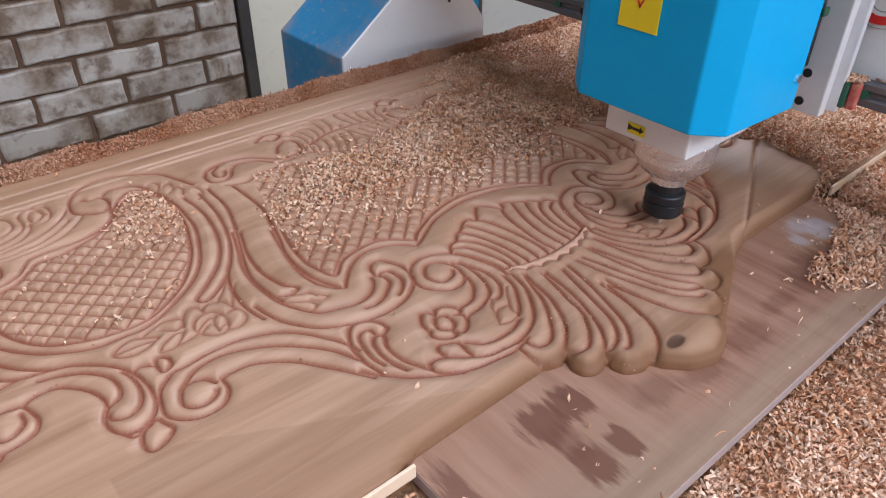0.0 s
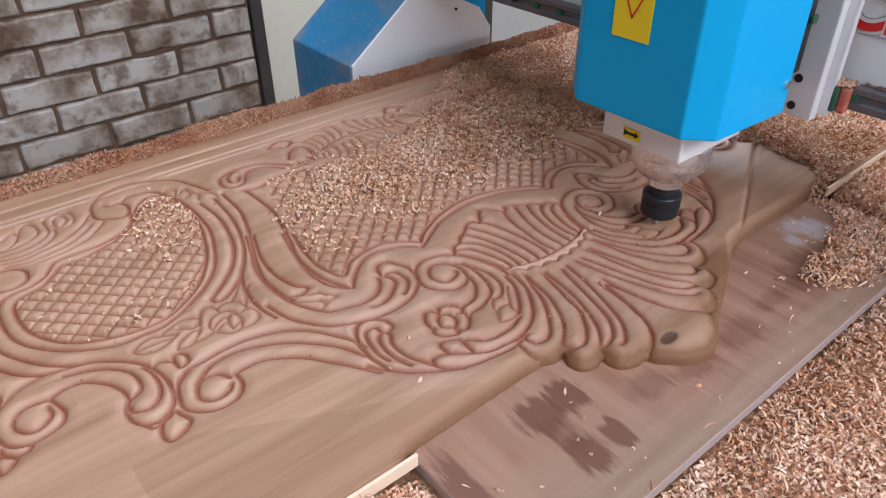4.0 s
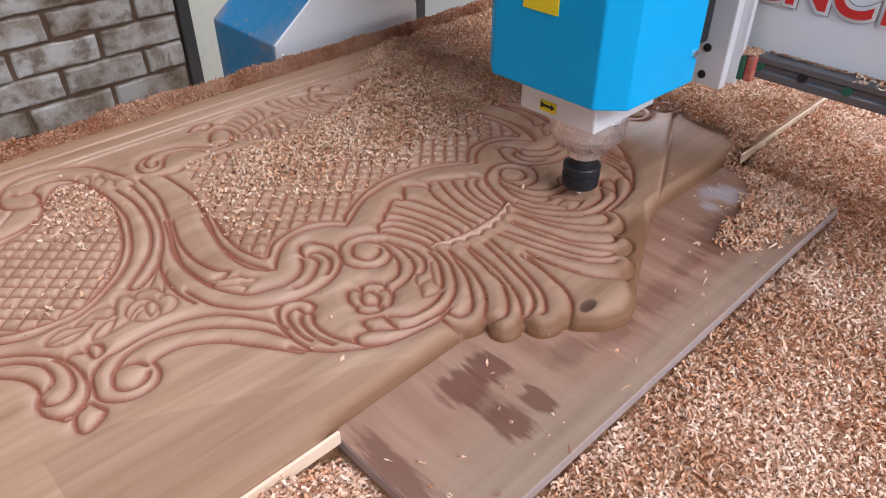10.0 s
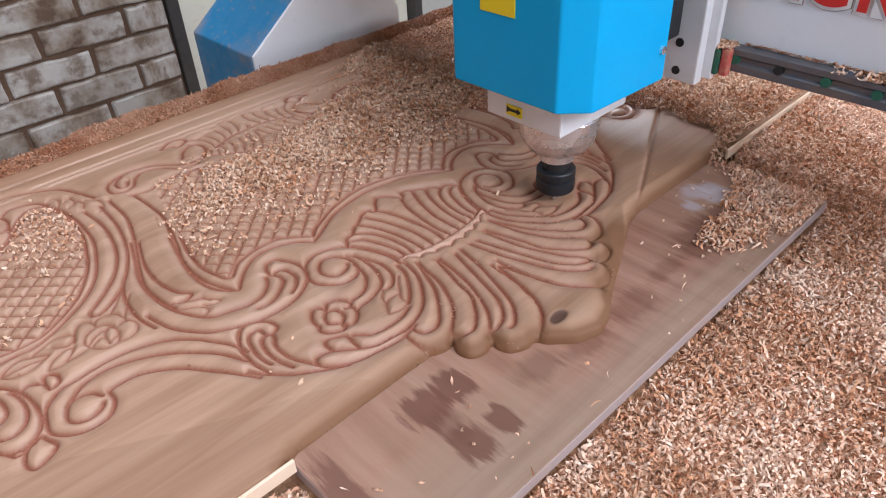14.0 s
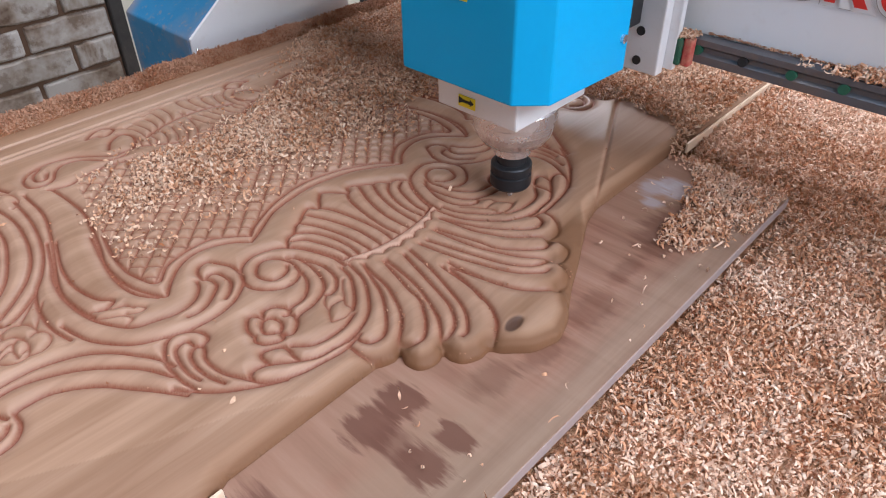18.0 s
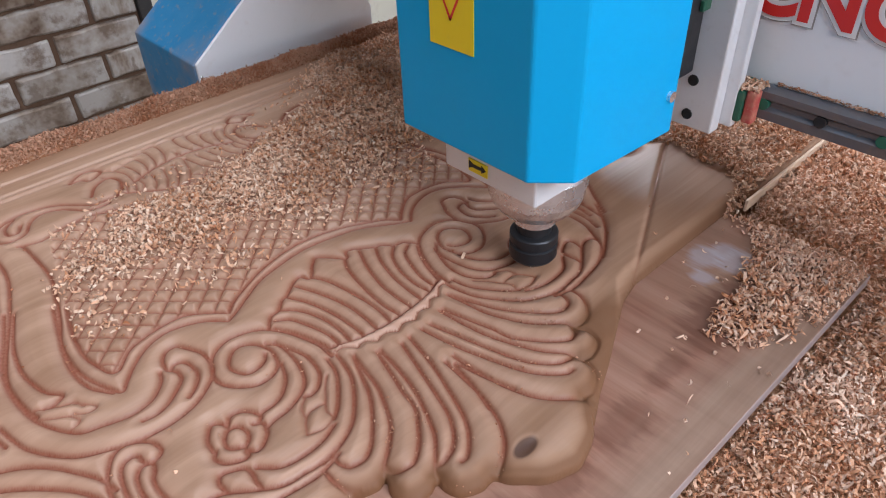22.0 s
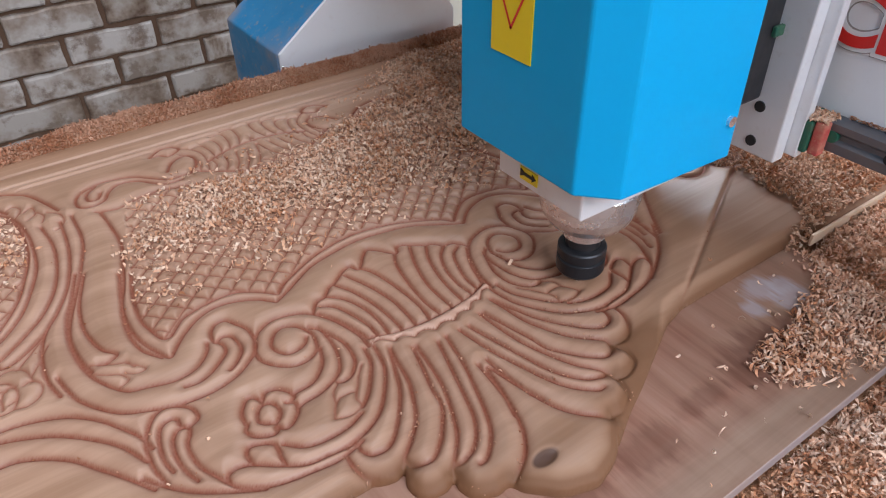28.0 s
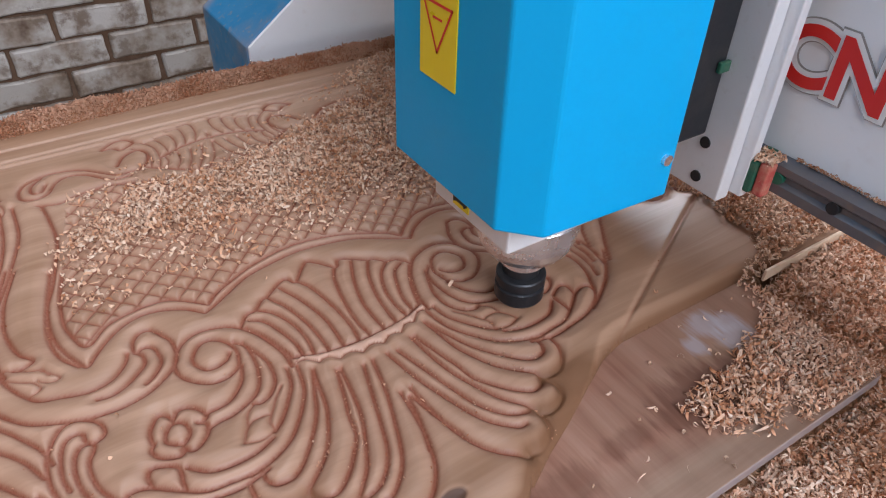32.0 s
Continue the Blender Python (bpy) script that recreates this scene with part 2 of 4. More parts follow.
M_STEEL.node_tree.nodes["Principled BSDF"].inputs["Metallic"].default_value = 0.9
M_NUT = painted("blackened_steel", (0.035, 0.038, 0.045), (0.10, 0.085, 0.075), 0.36, 30, 0.3)
M_NUT.node_tree.nodes["Principled BSDF"].inputs["Metallic"].default_value = 0.6
M_RAIL = painted("dusty_rail_steel", (0.13, 0.14, 0.165), (0.24, 0.18, 0.14), 0.4, 14, 0.6)
M_RAIL.node_tree.nodes["Principled BSDF"].inputs["Metallic"].default_value = 0.5
M_GREEN = mat("green_plug", (0.015, 0.12, 0.075), 0.5)
M_BLACK = mat("black_hole", (0.012, 0.012, 0.014), 0.6)
M_YELLOW = painted("yellow_label", (0.80, 0.62, 0.015), (0.6, 0.5, 0.1), 0.35, 10, 0.2)
M_RED = painted("red_vinyl", (0.66, 0.025, 0.02), (0.5, 0.1, 0.08), 0.4, 12, 0.2)
M_REDBLOCK = painted("red_wiper_seal", (0.46, 0.07, 0.06), (0.55, 0.34, 0.22), 0.6, 60, 0.8)
M_GREENBLOCK = painted("green_end_cap", (0.012, 0.085, 0.05), (0.22, 0.17, 0.11), 0.55, 40, 0.6)
M_OUTLINE = painted("white_vinyl", (0.80, 0.80, 0.81), (0.7, 0.66, 0.62), 0.4, 20, 0.2)
M_GREYLINE = mat("grey_vinyl_edge", (0.33, 0.30, 0.29), 0.5)
M_DARKFRAME = painted("dark_door_frame", (0.035, 0.03, 0.028), (0.12, 0.09, 0.07), 0.6, 10, 0.4)
M_CREAM = painted("cream_door_paint", (0.66, 0.62, 0.52), (0.50, 0.45, 0.37), 0.5, 3, 0.5)
M_FRAME = painted("grey_machine_frame", (0.30, 0.31, 0.33), (0.25, 0.18, 0.13), 0.5, 6, 0.5)


def brick_mat():
    m = mat("whitewashed_brick", (0.55, 0.52, 0.47), 0.85)
    k = Net(m)
    info = k.n("ObjectInfo")
    v = k.coords()
    off = k.n("VectorMath")
    off.operation = "ADD"
    k.put(off.inputs[0], v)
    comb = k.n("CombineXYZ")
    k.put(comb.inputs[0], info.outputs["Random"])
    scaled = k.n("VectorMath")
    scaled.operation = "SCALE"
    k.put(scaled.inputs[0], comb.outputs[0])
    scaled.inputs["Scale"].default_value = 13.0
    k.put(off.inputs[1], scaled.outputs[0])
    p = off.outputs[0]
    wash = k.ramp(k.noise(p, 6, 5, 0.62), (0.37, (0.13, 0.07, 0.042)), (0.45, (0.36, 0.285, 0.235)), (0.57, (0.64, 0.60, 0.58)))
    c = k.mix(k.ramp(k.noise(p, 17, 5, 0.65), (0.54, 0.0), (0.64, 0.7)), wash, (0.17, 0.105, 0.068))
    c = k.mix(k.ramp(info.outputs["Random"], (0.0, 0.0), (1.0, 0.3)), c, (0.25, 0.205, 0.16))
    k.put(k.b.inputs["Base Color"], k.mix(1.0, c, (0.80, 0.77, 0.74), "MULTIPLY"))
    k.bump(k.noise(p, 60, 6, 0.7), 0.6, 0.004)
    return m


M_BRICK = brick_mat()
M_MORTAR = painted("brown_mud_mortar", (0.13, 0.072, 0.044), (0.22, 0.14, 0.095), 0.95, 30, 0.6, 0.8)
M_PLASTER = painted("limewashed_wall", (0.42, 0.40, 0.375), (0.31, 0.285, 0.255), 0.9, 3, 0.5)
M_CONCRETE = painted("dusty_concrete", (0.30, 0.27, 0.24), (0.42, 0.30, 0.20), 0.9, 4, 0.7, 0.5)


# ---- building helpers ----
def mesh_of(bm, name, *materials, smooth=False):
    me = bpy.data.meshes.new(name)
    bm.to_mesh(me)
    bm.free()
    for m in materials:
        me.materials.append(m)
    if smooth:
        me.shade_smooth()
    return me


def part(name, bm, material, parent, label="", smooth=False):
    ob = new(name, mesh_of(bm, name, material, smooth=smooth))
    if parent is not None:
        ob.parent = parent
    if label:
        ob["label"] = label
    return ob


def box(x0, x1, y0, y1, z0, z1, bevel=0.0, seg=2):
    bm = bmesh.new()
    bmesh.ops.create_cube(bm, size=1, matrix=Matrix.Translation(((x0 + x1) / 2, (y0 + y1) / 2, (z0 + z1) / 2)) @ Matrix.Diagonal((x1 - x0, y1 - y0, z1 - z0, 1)))
    if bevel:
        bmesh.ops.bevel(bm, geom=bm.edges[:], offset=bevel, segments=seg, affect="EDGES", profile=0.5)
    return bm


def prism(outline, axis, a, b, bevel=0.0, seg=2):
    """A closed outline of pairs, drawn out along an axis from a to b."""
    bm = bmesh.new()
    def place(p, s):
        return {"x": (s, p[0], p[1]), "y": (p[0], s, p[1]), "z": (p[0], p[1], s)}[axis]
    lo = [bm.verts.new(place(p, a)) for p in outline]
    hi = [bm.verts.new(place(p, b)) for p in outline]
    bm.faces.new(lo)
    bm.faces.new(hi[::-1])
    n = len(lo)
    for i in range(n):
        bm.faces.new((lo[i], hi[i], hi[(i + 1) % n], lo[(i + 1) % n]))
    bmesh.ops.recalc_face_normals(bm, faces=bm.faces[:])
    if bevel:
        bmesh.ops.bevel(bm, geom=bm.edges[:], offset=bevel, segments=seg, affect="EDGES", profile=0.5)
    return bm


def lathe(profile, cx, cy, steps=48):
    """Radius and height pairs turned about the vertical."""
    bm = bmesh.new()
    rings = [[bm.verts.new((cx + r * math.cos(i * math.tau / steps), cy + r * math.sin(i * math.tau / steps), z)) for i in range(steps)] for r, z in profile]
    for a, b in zip(rings, rings[1:]):
        for i in range(steps):
            bm.faces.new((a[i], a[(i + 1) % steps], b[(i + 1) % steps], b[i]))
    bm.faces.new(rings[0][::-1])
    bm.faces.new(rings[-1])
    bmesh.ops.recalc_face_normals(bm, faces=bm.faces[:])
    return bm


def disc(centre, normal, r, depth, steps=20):
    bm = bmesh.new()
    q = Vector(normal).to_track_quat("Z", "Y").to_matrix().to_4x4()
    bmesh.ops.create_cone(bm, cap_ends=True, segments=steps, radius1=r, radius2=r * 0.94, depth=depth, matrix=Matrix.Translation(centre) @ q)
    return bm


def thing(name, label, category, group="", kind="", at=(0, 0, 0)):
    ob = new(name)
    ob.location = at
    return tagged(ob, label, category, group, kind)


def letters(text, size, depth, offset=0.0):
    """Lettering as a mesh, standing in the xz plane."""
    cu = bpy.data.curves.new("lettering", "FONT")
    cu.body, cu.size, cu.extrude, cu.offset = text, size, depth, offset
    ob = bpy.data.objects.new("lettering", cu)
    scene.collection.objects.link(ob)
    bpy.context.view_layer.update()
    me = bpy.data.meshes.new_from_object(ob.evaluated_get(bpy.context.evaluated_depsgraph_get()))
    bpy.data.objects.remove(ob)
    return me


def grid_mesh(name, xs, ys, zz, keep=None):
    """A height field over the given lines."""
    nx, ny = len(xs), len(ys)
    X, Y = np.meshgrid(xs, ys, indexing="ij")
    co = np.stack([X, Y, zz], -1).reshape(-1, 3).astype(np.float32)
    idx = np.arange(nx * ny).reshape(nx, ny)
    quads = np.stack([idx[:-1, :-1], idx[1:, :-1], idx[1:, 1:], idx[:-1, 1:]], -1)
    if keep is not None:
        good = keep[:-1, :-1] | keep[1:, :-1] | keep[1:, 1:] | keep[:-1, 1:]
        quads = quads[good]
    quads = quads.reshape(-1, 4)
    used = np.zeros(nx * ny, bool)
    used[quads.ravel()] = True
    remap = np.cumsum(used) - 1
    co, quads = co[used], remap[quads]
    me = quad_mesh(name, co, quads)
    me.shade_smooth()
    return me, used


def quad_mesh(name, co, quads):
    me = bpy.data.meshes.new(name)
    me.vertices.add(len(co))
    me.vertices.foreach_set("co", np.ascontiguousarray(co, np.float32).ravel())
    me.loops.add(quads.size)
    me.loops.foreach_set("vertex_index", quads.ravel().astype(np.int32))
    me.polygons.add(len(quads))
    me.polygons.foreach_set("loop_start", np.arange(0, quads.size, 4, dtype=np.int32))
    me.update(calc_edges=True)
    return me


# ---- levels ----
BED, PLY, TOP = 0.814, 0.835, 0.85
AXIS = 0.447          # middle of the headboard
HEADX, HEADY = 0.562, 0.318   # spindle
GX = HEADX + 0.139    # face of the gantry beam
WALLY = 1.85

# ---- the room ----
def slab(name, label, category, bounds, material):
    ob = part(name, box(*bounds), material, None)
    return tagged(ob, label, category, "", "structure")


slab("floor", "dusty grey concrete workshop floor", "floor", (-2.7, 3.6, -2.7, 1.85, -0.1, 0.0), M_CONCRETE)
bm = bmesh.new()
for x0, x1, y0, y1 in ((-2.8, -0.25, -2.8, 2.1), (2.15, 3.7, -2.8, 2.1), (-0.25, 2.15, -2.8, -0.05), (-0.25, 2.15, 1.45, 2.1)):
    made = bmesh.ops.create_cube(bm, size=1.0)["verts"]
    bmesh.ops.transform(bm, matrix=Matrix.Translation(((x0 + x1) / 2, (y0 + y1) / 2, 4.25)) @ Matrix.Diagonal((x1 - x0, y1 - y0, 0.1, 1)), verts=made)
tagged(part("ceiling", bm, M_PLASTER, None), "plain limewashed workshop ceiling with a skylight opening", "ceiling", "", "structure")
slab("wall_east", "plain limewashed workshop wall", "wall", (3.6, 3.7, -2.7, 1.85, 0.0, 4.2), M_PLASTER)
slab("wall_west", "plain limewashed workshop wall", "wall", (-2.8, -2.7, -2.7, 1.85, 0.0, 4.2), M_PLASTER)
south = thing("wall_south", "limewashed workshop wall with an open doorway and a wide window opening", "wall", kind="structure")
for b in ((-2.8, -1.3, -2.8, -2.7, 0.0, 4.2), (1.9, 3.7, -2.8, -2.7, 2.15, 4.2), (-1.3, 1.9, -2.8, -2.7, 3.9, 4.2), (-1.3, 1.9, -2.8, -2.7, 2.15, 2.7), (2.35, 3.7, -2.8, -2.7, 0.0, 2.15), (-1.3, -0.45, -2.8, -2.7, 0.0, 2.15)):
    part("wall_piece", box(*b), M_PLASTER, south)
slab("ground", "bare ground outside the workshop", "ground", (-60, 60, -60, 60, -0.3, -0.12), M_CONCRETE)

# brick wall behind the machine, ending at a door frame
wall_north = thing("wall_north", "whitewashed brick wall with brown mud mortar", "brick wall", kind="structure")
EDGE = 0.852
part("mortar_bed", box(-2.7, EDGE, WALLY, WALLY + 0.22, 0.0, 4.2), M_MORTAR, wall_north)
for b in ((EDGE + 0.9, 3.6, 0.0, 1.8), (EDGE + 0.9, 1.88, 1.8, 4.2), (3.12, 3.6, 1.8, 4.2), (1.88, 3.12, 2.87, 4.2)):
    part("wall_piece", box(b[0], b[1], WALLY, WALLY + 0.22, b[2], b[3]), M_PLASTER, wall_north)
part("wall_piece", box(EDGE, EDGE + 0.9, WALLY, WALLY + 0.22, 2.1, 4.2), M_PLASTER, wall_north)

door = thing("door_1", "cream painted door in a dark frame beside the brick wall", "door", kind="structure")
part("door_frame", box(EDGE, EDGE + 0.035, WALLY - 0.02, WALLY + 0.10, 0.0, 2.1, 0.004), M_DARKFRAME, door, "dark brown door frame")
part("door_frame", box(EDGE + 0.865, EDGE + 0.9, WALLY - 0.02, WALLY + 0.10, 0.0, 2.1, 0.004), M_DARKFRAME, door, "dark brown door frame")
part("door_frame", box(EDGE + 0.035, EDGE + 0.865, WALLY - 0.02, WALLY + 0.10, 2.065, 2.1, 0.004), M_DARKFRAME, door, "dark brown door frame")
part("door_leaf", box(EDGE + 0.037, EDGE + 0.863, WALLY + 0.02, WALLY + 0.06, 0.005, 2.06, 0.004), M_CREAM, door, "cream painted door leaf")

# ---- the carved panel ----
# Drawn as one half in millimetres from the headboard's middle line, and mirrored.
GU = np.unique(np.concatenate([np.arange(-660, -500, 4.0), np.arange(-500, 200, 1.1), np.arange(200, 661, 2.2)]))
GV = np.arange(166, 796, 1.1)
UU, VV = np.meshgrid(GU, GV, indexing="ij")
groove = np.zeros_like(UU)


def spline(points, closed=False, step=0.7):
    """A smooth line through the points, in even steps."""
    p = np.array(points, float)
    p = np.vstack([p[-1], p, p[0], p[1]]) if closed else np.vstack([2 * p[0] - p[1], p, 2 * p[-1] - p[-2]])
    out = []
    for a, b, c, d in zip(p, p[1:], p[2:], p[3:]):
        n = max(2, int(np.hypot(*(c - b)) / step))
        s = np.linspace(0, 1, n, endpoint=False)[:, None]
        out.append(0.5 * (2 * b + (c - a) * s + (2 * a - 5 * b + 4 * c - d) * s * s + (3 * b - a - 3 * c + d) * s ** 3))
    out.append(p[-2][None])
    return np.vstack(out)


def stamp(field, line, depth, narrow, wide, reach=9.0):
    """Sink a rounded groove along a line."""
    for u, v in line:
        i0, i1 = np.searchsorted(GU, (u - reach, u + reach))
        j0, j1 = np.searchsorted(GV, (v - reach, v + reach))
        if i1 <= i0 or j1 <= j0:
            continue
        r2 = (GU[i0:i1, None] - u) ** 2 + (GV[None, j0:j1] - v) ** 2
        w = field[i0:i1, j0:j1]
        np.maximum(w, depth * (0.52 * np.exp(-r2 / narrow ** 2) + 0.48 * np.exp(-r2 / wide ** 2)), out=w)


def carve(kind, *points, closed=False):
    line = spline(points, closed)
    size = {"bold": (5.4, 1.5, 6.0), "fine": (4.0, 1.3, 4.4), "line": (0.9, 1.2, 2.0)}[kind]
    stamp(groove, line, *size)
    stamp(groove, line * (-1, 1), *size)


def inside(outline, u, v):
    """Which places lie within a closed outline."""
    o = np.array(outline, float)
    hit = np.zeros(u.shape, bool)
    for (a, b), (c, d) in zip(o, np.roll(o, -1, 0)):
        if b != d:
            hit ^= ((b > v) != (d > v)) & (u < (c - a) * (v - b) / (d - b) + a)
    return hit


carve("bold", (-285, 690), (-289, 671), (-301, 656), (-316, 648), (-333, 644), (-355, 644), (-371, 642), (-378, 635), (-386, 623), (-398, 616), (-413, 614), (-425, 609), (-431, 593), (-432, 570), (-429, 547), (-420, 528), (-403, 508), (-385, 495), (-365, 486), (-344, 485), (-327, 485), (-309, 493), (-291, 505), (-274, 519), (-258, 540), (-246, 567), (-236, 598), (-233, 630), (-233, 652), (-237, 680), (-246, 699), (-259, 706), (-271, 699), (-288, 678))
carve("bold", (-245, 688), (-260, 695), (-271, 691), (-282, 678), (-294, 661), (-310, 646), (-330, 637), (-348, 632), (-368, 631), (-378, 622), (-392, 609), (-408, 604), (-417, 598), (-420, 580), (-418, 555), (-411, 536), (-400, 519), (-386, 507), (-366, 498), (-344, 493), (-324, 493), (-309, 500), (-291, 513), (-275, 530), (-258, 558), (-249, 582), (-239, 618), (-237, 651), (-239, 677), closed=True)
carve("bold", (-450, 726), (-423, 706), (-420, 689), (-422, 673), (-430, 661), (-442, 659), (-460, 665))
carve("bold", (-454, 701), (-441, 693), (-434, 682), (-434, 673), (-437, 671))
carve("fine", (-422, 706), (-410, 707), (-397, 717), (-390, 720), (-388, 714))
carve("fine", (-417, 697), (-405, 693), (-395, 698), (-388, 711), (-383, 724), (-376, 729), (-370, 720), (-370, 707), (-377, 698), (-387, 693), (-401, 690), (-413, 692))
carve("fine", (-417, 685), (-403, 682), (-387, 682), (-372, 689), (-362, 701), (-361, 725), (-352, 733), (-346, 732))
carve("fine", (-416, 677), (-400, 672), (-384, 673), (-369, 679), (-358, 692), (-356, 703))
carve("fine", (-413, 669), (-396, 665), (-378, 668), (-357, 674), (-340, 685), (-328, 697), (-319, 711))
carve("fine", (-410, 662), (-393, 657), (-375, 658), (-355, 663), (-338, 674), (-326, 685))
carve("fine", (-406, 656), (-390, 651), (-369, 652), (-352, 655), (-332, 665), (-318, 679), (-311, 688))
carve("fine", (-353, 719), (-349, 725), (-343, 724), (-341, 714), (-346, 706), (-352, 704), (-354, 711), closed=True)
carve("fine", (-345, 730), (-336, 728), (-334, 716), (-337, 704), (-344, 698))
carve("bold", (-303, 718), (-297, 713), (-288, 713), (-283, 704), (-285, 690), (-293, 682), (-305, 686), (-316, 696), (-317, 710), (-313, 725), (-302, 740), (-285, 749), (-268, 751), (-251, 744), (-235, 735), (-220, 722), (-210, 700), (-202, 678))
carve("bold", (-285, 712), (-276, 721), (-263, 720), (-250, 713), (-242, 700))
carve("bold", (-429, 639), (-425, 650), (-416, 657), (-406, 655), (-398, 647), (-397, 637), (-401, 627), (-411, 622), (-421, 623), (-427, 628), closed=True)
carve("bold", (-421, 655), (-431, 656), (-442, 648), (-451, 635), (-458, 618), (-462, 606), (-464, 584), (-461, 558), (-453, 531), (-442, 508), (-429, 493), (-416, 486))
carve("bold", (-431, 635), (-439, 625), (-444, 608), (-447, 586), (-445, 560), (-440, 536), (-428, 513), (-415, 496), (-398, 482))
carve("bold", (-439, 483), (-424, 487), (-410, 485), (-394, 481), (-382, 475), (-365, 460), (-355, 444), (-351, 427), (-351, 410), (-355, 397), (-362, 389), (-371, 386), (-380, 389), (-385, 397), (-386, 407), (-381, 418), (-372, 422), (-368, 428), (-367, 437), (-369, 448), (-375, 457), (-382, 464), (-396, 472), (-410, 476))
carve("bold", (-425, 458), (-414, 462), (-402, 461), (-392, 453), (-384, 442), (-380, 430), (-380, 419))
carve("bold", (-425, 458), (-422, 449), (-420, 438), (-424, 428), (-431, 424), (-441, 422), (-450, 423), (-458, 428), (-463, 438), (-464, 448), (-464, 458), (-459, 467), (-453, 474), (-439, 483))
carve("bold", (-425, 458), (-437, 460), (-445, 458), (-451, 452), (-452, 444), (-447, 435), (-440, 432), (-432, 436), (-428, 442), (-428, 451))
carve("bold", (-382, 412), (-382, 407), (-377, 403), (-370, 402), (-363, 406), (-358, 415), (-356, 427), (-357, 439), (-360, 448))
carve("bold", (-380, 388), (-376, 382), (-370, 383), (-363, 385))
carve("bold", (-358, 387), (-365, 385), (-371, 380), (-374, 369), (-370, 362), (-360, 365), (-353, 372), (-356, 382), closed=True)
carve("bold", (-490, 478), (-482, 472), (-477, 461), (-477, 449), (-482, 441), (-490, 438), (-497, 439))
carve("bold", (-489, 487), (-479, 479), (-470, 466), (-467, 453), (-469, 439), (-476, 428), (-484, 423), (-499, 425))
carve("bold", (-489, 466), (-489, 457), (-492, 450))
carve("bold", (-473, 479), (-468, 477), (-465, 469), (-465, 457))
carve("bold", (-468, 481), (-465, 489), (-460, 490), (-455, 485), (-454, 479), (-458, 473), (-461, 469))
carve("bold", (-465, 429), (-463, 423), (-457, 417), (-450, 416), (-446, 421))
carve("bold", (-472, 414), (-470, 419), (-465, 422), (-460, 418), (-458, 414), (-463, 408), (-468, 406), (-471, 411))
carve("bold", (-484, 421), (-480, 416), (-473, 415), (-468, 421), (-465, 427))
carve("fine", (-486, 506), (-475, 503), (-465, 505), (-458, 514), (-459, 524), (-466, 531), (-471, 528))
carve("fine", (-484, 516), (-476, 516), (-470, 519), (-470, 527))
carve("fine", (-481, 535), (-476, 531), (-476, 525), (-483, 521))
carve("fine", (-249, 702), (-236, 708), (-231, 699), (-238, 685))
carve("fine", (-231, 691), (-222, 697), (-221, 684), (-229, 676))
carve("fine", (-219, 686), (-215, 676), (-219, 664))
carve("fine", (-212, 680), (-202, 670), (-202, 654), (-211, 644))
carve("bold", (-221, 658), (-218, 623), (-222, 588), (-231, 556), (-245, 530), (-261, 512), (-275, 499), (-282, 493), (-280, 487), (-273, 487), (-261, 495), (-248, 507))
carve("bold", (-205, 657), (-207, 618), (-212, 587), (-221, 555), (-234, 528), (-246, 509), (-252, 492), (-255, 473), (-255, 454), (-251, 435))
carve("bold", (-194, 661), (-195, 617), (-204, 581), (-218, 540), (-228, 512), (-233, 489), (-232, 465), (-228, 446))
carve("fine", (-271, 478), (-260, 490), (-250, 502))
carve("fine", (-248, 492), (-258, 475), (-263, 467))
carve("fine", (-305, 465), (-300, 478), (-293, 485), (-286, 481), (-285, 473))
carve("fine", (-285, 478), (-276, 481), (-267, 476), (-264, 467), (-264, 460))
carve("fine", (-270, 460), (-264, 462), (-259, 454), (-262, 444), (-270, 439), (-279, 441))
carve("fine", (-274, 452), (-278, 443), (-283, 440), (-291, 442), (-298, 451), (-299, 461), (-293, 469), (-285, 471), (-279, 469), (-274, 462))
carve("fine", (-297, 455), (-291, 460), (-284, 463), (-280, 461))
carve("fine", (-285, 451), (-283, 459), (-278, 464), (-274, 458), (-276, 450), (-281, 447))
carve("fine", (-296, 451), (-290, 455), (-285, 454), (-285, 444))
carve("fine", (-359, 469), (-345, 477), (-335, 473), (-325, 467), (-329, 464), (-342, 459), (-353, 461), closed=True)
carve("fine", (-358, 468), (-342, 467), (-328, 465))
carve("fine", (-334, 475), (-322, 480), (-313, 482), (-302, 475), (-310, 466), (-320, 473))
carve("fine", (-331, 449), (-326, 456), (-315, 462), (-307, 461))
carve("fine", (-331, 449), (-321, 447), (-313, 453), (-307, 461))
carve("fine", (-318, 448), (-308, 449), (-300, 451))
carve("bold", (-338, 440), (-335, 445), (-331, 444), (-328, 439), (-330, 431), (-337, 429), closed=True)
carve("bold", (-351, 403), (-345, 413), (-339, 418), (-332, 423), (-319, 424), (-304, 426), (-284, 426), (-266, 421), (-250, 413), (-236, 400), (-225, 384), (-217, 370), (-213, 356))
carve("bold", (-335, 402), (-327, 409), (-316, 416), (-298, 418), (-281, 413), (-261, 402), (-244, 387), (-229, 369), (-219, 348))
carve("bold", (-307, 395), (-299, 396), (-285, 395), (-270, 387), (-256, 375), (-245, 360), (-234, 345), (-221, 325))
carve("bold", (-307, 395), (-308, 382), (-315, 372), (-324, 369), (-335, 370), (-345, 376), (-352, 386), (-351, 397), (-348, 408))
